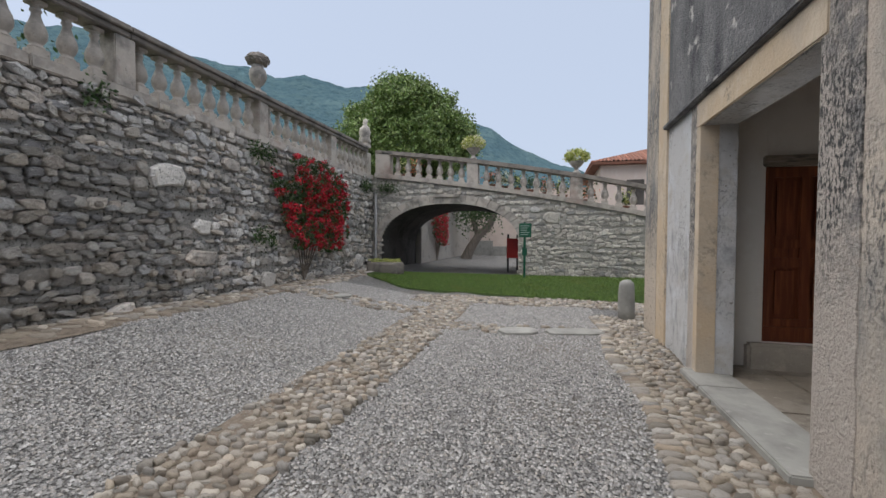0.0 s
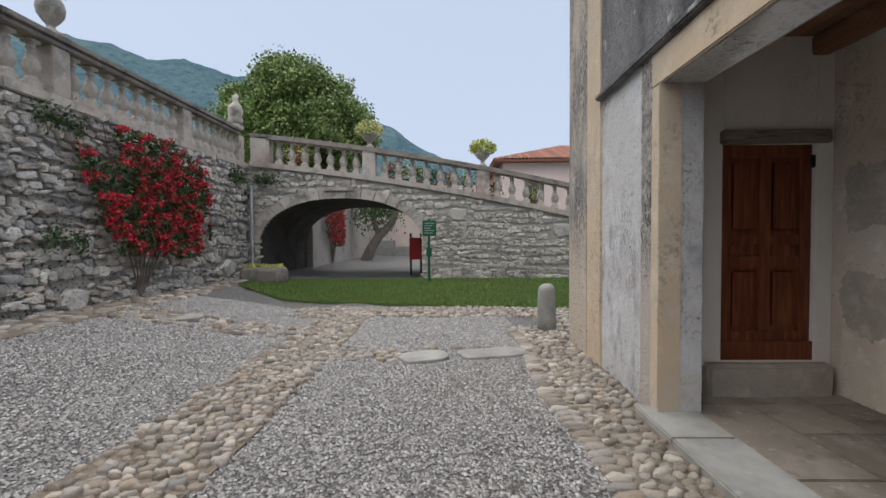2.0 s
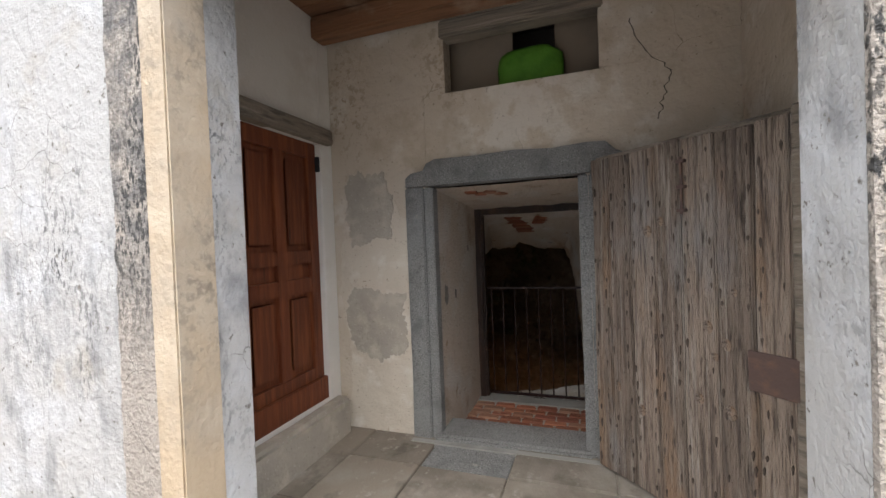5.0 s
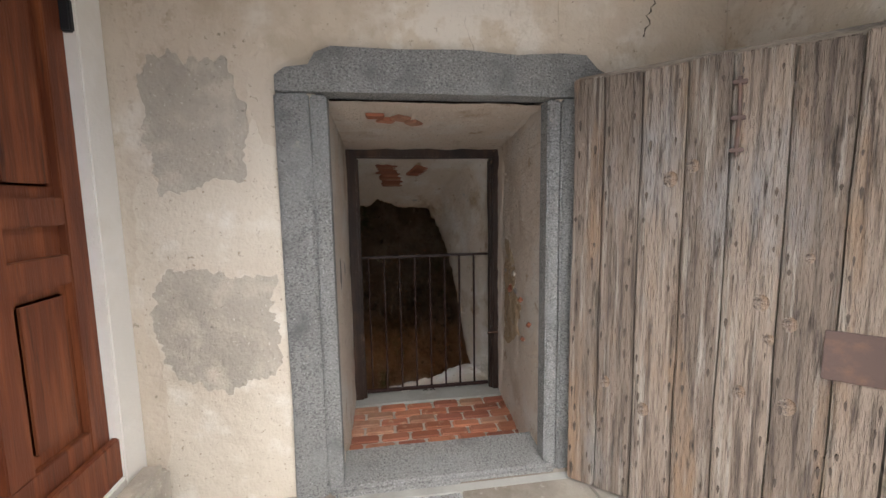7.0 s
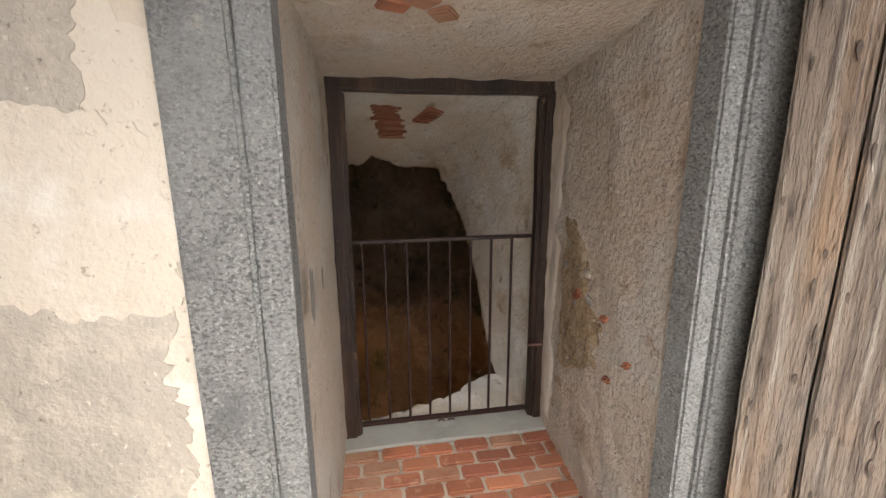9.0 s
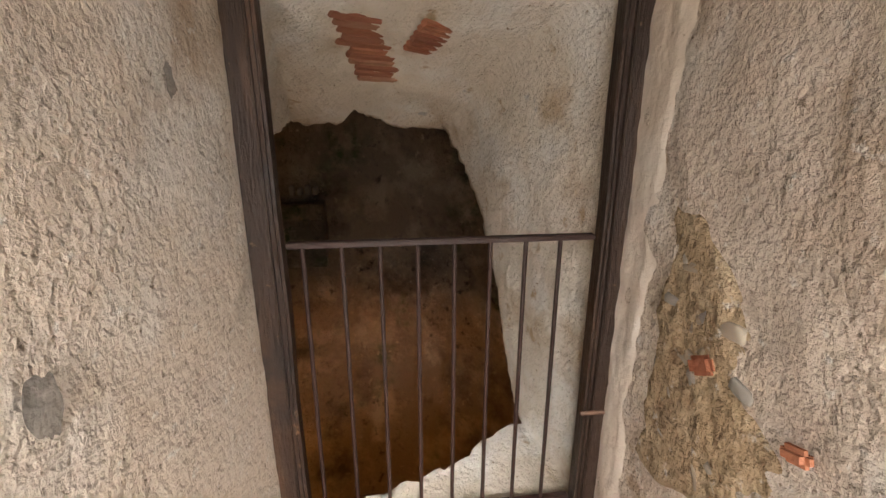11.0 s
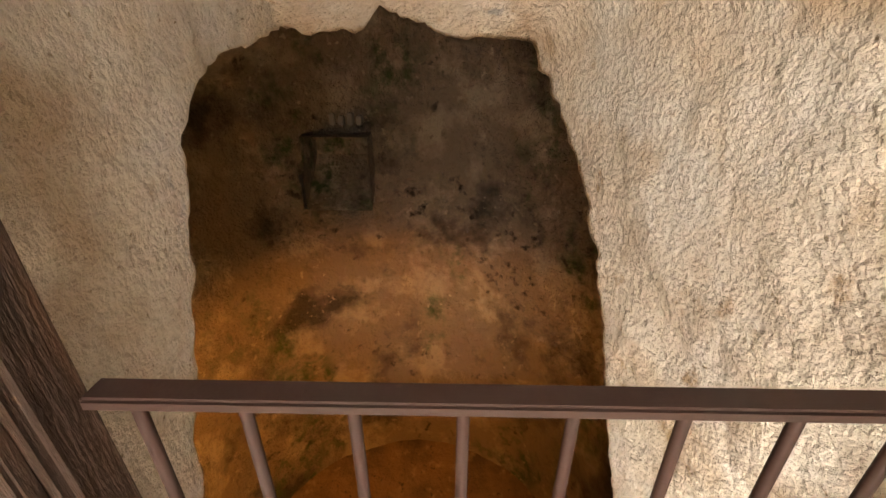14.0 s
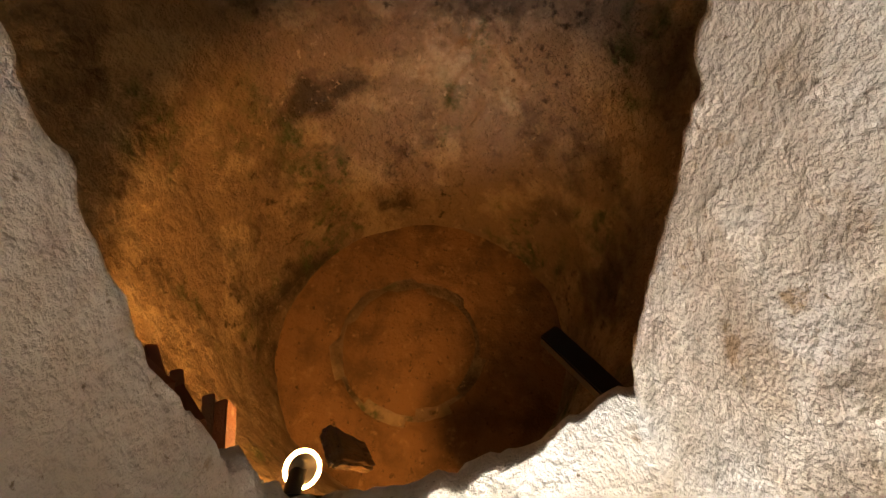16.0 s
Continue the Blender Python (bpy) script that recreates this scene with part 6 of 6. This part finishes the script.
# wooded hills, the distance haze held in their colour
HAZ = [(-60, 0.03), (-25, 0.06), (-12, 0.10), (-0.7, 0.172), (5, 0.225), (10.3, 0.275), (18, 0.325), (28, 0.358), (34, 0.35), (40, 0.362), (55, 0.37), (80, 0.32), (120, 0.2), (150, 0.1)]
hv, hf = [], []
azs = np.arange(-60, 150.1, 0.5)
for i, a in enumerate(azs):
    e0 = float(np.interp(a, [h[0] for h in HAZ], [h[1] for h in HAZ]))
    e0 *= 1 + 0.02 * noise.noise(Vector((a * 0.3, 0, 0))) + 0.012 * noise.noise(Vector((a * 1.7, 3, 0)))
    for k in range(21):
        t = k / 20
        d = 500 + 400 * t
        z = 900 * e0 * t ** 0.85 + 14 * t * noise.noise(Vector((a * 0.2, t * 5, 1))) - 2
        hv.append((-d * math.sin(radians(a)), d * math.cos(radians(a)), z))
for i in range(len(azs) - 1):
    for k in range(20):
        q = i * 21 + k
        hf.append((q, q + 21, q + 22, q + 1))
structure(mesh_ob("backdrop_hills", hv, hf, M_HILL, smooth=True), "green wooded hills in the distance, tinted blue for haze", "hills")


# ---- pieces of walls and floors ----
for k, (a, b, c, d) in enumerate(PORCH_SLABS):
    boxes("paving_stone", [(a, b, c, d, 0.0, 0.036 + 0.004 * (k % 3))], M_GREYSTONE if k == 12 else M_PORCHFLOOR, 0.006, porch_floor)
# brick floor of the doorway, falling towards the gate
row = 0
x = X0 + 0.13
while x < GX_ - 0.24:
    y = 3.55 - (0.1 if row % 2 else 0.0)
    while y < 4.75:
        z = -0.083
        b = boxes("brick", [(x + 0.004 + rng.uniform(0, 0.004), x + 0.092 - rng.uniform(0, 0.004), max(3.55, y) + 0.005 + rng.uniform(0, 0.006), min(4.76, y + 0.20) - 0.005 - rng.uniform(0, 0.006), z - 0.02, z + 0.014 + rng.uniform(-0.006, 0.006))], M_BRICK, 0.009, passage_floor, wobble=0.005, cuts=1)
        y += 0.20
    x += 0.098
    row += 1

# patches of bare brick where the plaster has fallen
def lining_ceiling(x):
    return lining_section(x)[3] + 0.012


for k in range(11):
    xx = 5.56 - 0.055 * k
    b = boxes("bare_brick", [(-0.022, 0.022, -0.11 + 0.05 * noise.noise(Vector((k * 0.7, 0, 0))), 0.10 + 0.05 * noise.noise(Vector((k * 0.9, 4, 0))), -0.012, 0.012)], M_BRICK, 0.005, wobble=0.006, cuts=1)
    b.matrix_basis = pose(xx, 4.37 + 0.006 * k, lining_ceiling(xx), 0, 16, 24)
    tagged(b, "bare red brick where plaster has fallen", "brick", "bare bricks in the ceiling")
for k in range(6):
    xx = 5.08 + 0.04 * k
    b = boxes("bare_brick", [(-0.016, 0.016, -0.12, 0.11, -0.012, 0.012)], M_BRICK, 0.005, wobble=0.006, cuts=1)
    b.matrix_basis = pose(xx, 4.10 + 0.012 * k, lining_ceiling(xx), 0, 12, 40)
    tagged(b, "bare red brick where plaster has fallen", "brick", "bare bricks in the ceiling")
def south_y(x):
    return lerp(OY0 - 0.014, 3.575, (x - X0) / (GX_ + 0.02 - X0))


def wall_sheet(name, x_lo, x_hi, z0, z1, proud, mat, label, nu=40, nv=90):
    """A coat of plaster on the south side of the doorway between two ragged edges given as functions of height."""
    def at(u, v):
        z = lerp(z0, z1, v)
        x = lerp(x_lo(z), x_hi(z), u)
        edge = min(1.0, 4 * u, 14 * (1 - u), 14 * v, 14 * (1 - v))
        return (x, south_y(x) + lerp(-0.012, proud, edge), z)
    return grid_surface(name, at, nu, nv, mat, label, "plaster", 0.006, 12.0)


def ragged(z, k):
    return 0.030 * noise.noise(Vector((z * 5, k, 0))) + 0.020 * noise.noise(Vector((z * 17, k, 4)))


wall_sheet("plaster_smooth_strip", lambda z: 4.33 - 0.03 * z + ragged(z, 1), lambda z: GX_ - 0.005, -0.08, 1.84, 0.006, M_SMOOTHLIME, "smooth pink plaster margin beside the gate frame")
wall_sheet("plaster_bare_patch", lambda z: 4.25 - 0.46 * math.sqrt(min(1.0, max(0.0, (1.22 - z) / 0.5))) * min(1.0, max(0.0, (z - 0.40) / 0.2)) + 2 * ragged(z, 7), lambda z: 4.29 - 0.02 * z + ragged(z, 3), 0.40, 1.24, 0.010, M_AGGREGATE, "bare ochre mortar with pebbles where the render has fallen")
south_wall = bpy.data.objects["wall_passage_south"]
pr = np.random.default_rng(52)
for k in range(26):
    z = pr.uniform(0.56, 1.10)
    xx = 4.23 - pr.uniform(0, 0.40) * math.sqrt((1.22 - z) / 0.66)
    m = Matrix.Translation((xx, south_y(xx) - 0.007, z)) @ Matrix(((1, 0, 0, 0), (0, 0, 1, 0), (0, 1, 0, 0), (0, 0, 0, 1))) @ Matrix.Rotation(pr.uniform(0, 6.3), 4, "Z") @ Matrix.Diagonal((pr.uniform(0.03, 0.09), pr.uniform(0.025, 0.06), pr.uniform(0.012, 0.020), 1))
    stone_parts("pebble", [m], M_PEBBLE, south_wall, [k])
for xx, z, l, tilt in ((4.06, 0.875, 0.085, 32), (3.80, 0.855, 0.06, 20), (3.61, 0.75, 0.05, 35), (3.74, 0.62, 0.05, 10)):
    b = boxes("bare_brick", [(-l / 2, l / 2, -0.014, 0.014, -l * 0.28, l * 0.28)], M_BRICK, 0.010, wobble=0.010, cuts=3)
    b.matrix_basis = pose(xx, south_y(xx) + 0.014, z, 0, tilt, -3)
    tagged(b, "bare red brick fragment in the rough wall", "brick", "bare bricks in the doorway")
for k, (xx, yy) in enumerate(((3.62, 4.52), (3.70, 4.46), (3.66, 4.38), (3.75, 4.30))):
    b = boxes("bare_brick", [(-0.04, 0.04, -0.05, 0.05, -0.01, 0.01)], M_BRICK, 0.006, wobble=0.01, cuts=2)
    b.matrix_basis = pose(xx, yy, lerp(OZ1 - 0.01, 1.86, (xx - X0) / (GX_ - X0)), 0, 4, 20 * k)
    tagged(b, "bare red brick where plaster has fallen", "brick", "bare bricks over the doorway")
for cx_, cy_, cz_, r_, side in ((3.49, 4.728, 1.12, 0.062, -1), (3.73, 4.726, 1.10, 0.032, -1), (4.14, 4.724, 1.48, 0.024, -1)):
    n = 40
    vs = [(cx_ + r_ * (0.75 + 0.5 * noise.noise(Vector((math.cos(a) * 1.5, math.sin(a) * 1.5, cx_ * 9)))) * math.cos(a), cy_ + side * 0.012, cz_ + r_ * 1.3 * (1 + 0.4 * noise.noise(Vector((math.cos(a) * 2, math.sin(a) * 2, cz_ * 7)))) * math.sin(a)) for a in np.linspace(0, 2 * math.pi, n, endpoint=False)]
    structure(mesh_ob("plaster_scar", vs, [tuple(range(n)) if side < 0 else tuple(reversed(range(n)))], M_SCAR), "grey scar in the rough plaster of the doorway", "plaster")

mats, near = WEST
which = rng.integers(0, 14, len(mats))
near_ids = [i for i, n in enumerate(near) if n][:300]
far_ids = sorted(set(range(len(mats))) - set(near_ids))
merge_stones("far_stones", [mats[i] for i in far_ids], M_STONE, wall_west, [which[i] for i in far_ids], False)
stone_parts("stone", [mats[i] for i in near_ids], M_STONE, wall_west, [which[i] for i in near_ids])
merge_stones("bridge_stones", BRIDGE_MATS, M_STONE_PALE, bridge, rng.integers(0, 14, len(BRIDGE_MATS)), False)


def cobble_field(mats, parent, limit, low, high):
    ids = [i for i, m in enumerate(mats) if low < m.translation.y < high][:limit]
    rest = sorted(set(range(len(mats))) - set(ids))
    w = rng.integers(0, 14, len(mats))
    if ids:
        stone_parts("cobble", [mats[i] for i in ids], M_COBBLE, parent, [w[i] for i in ids])
    merge_stones("cobbles", [mats[i] for i in rest], M_COBBLE, parent, [w[i] for i in rest])


cobble_field(COB, border, 300, 2.6, 5.6)
cobble_field(RUN, runnel, 300, 1.0, 5.0)
cobble_field(BASE, wallfoot, 150, 2.5, 6.0)
cobble_field(CROSS, ground, 0, 0, 0)
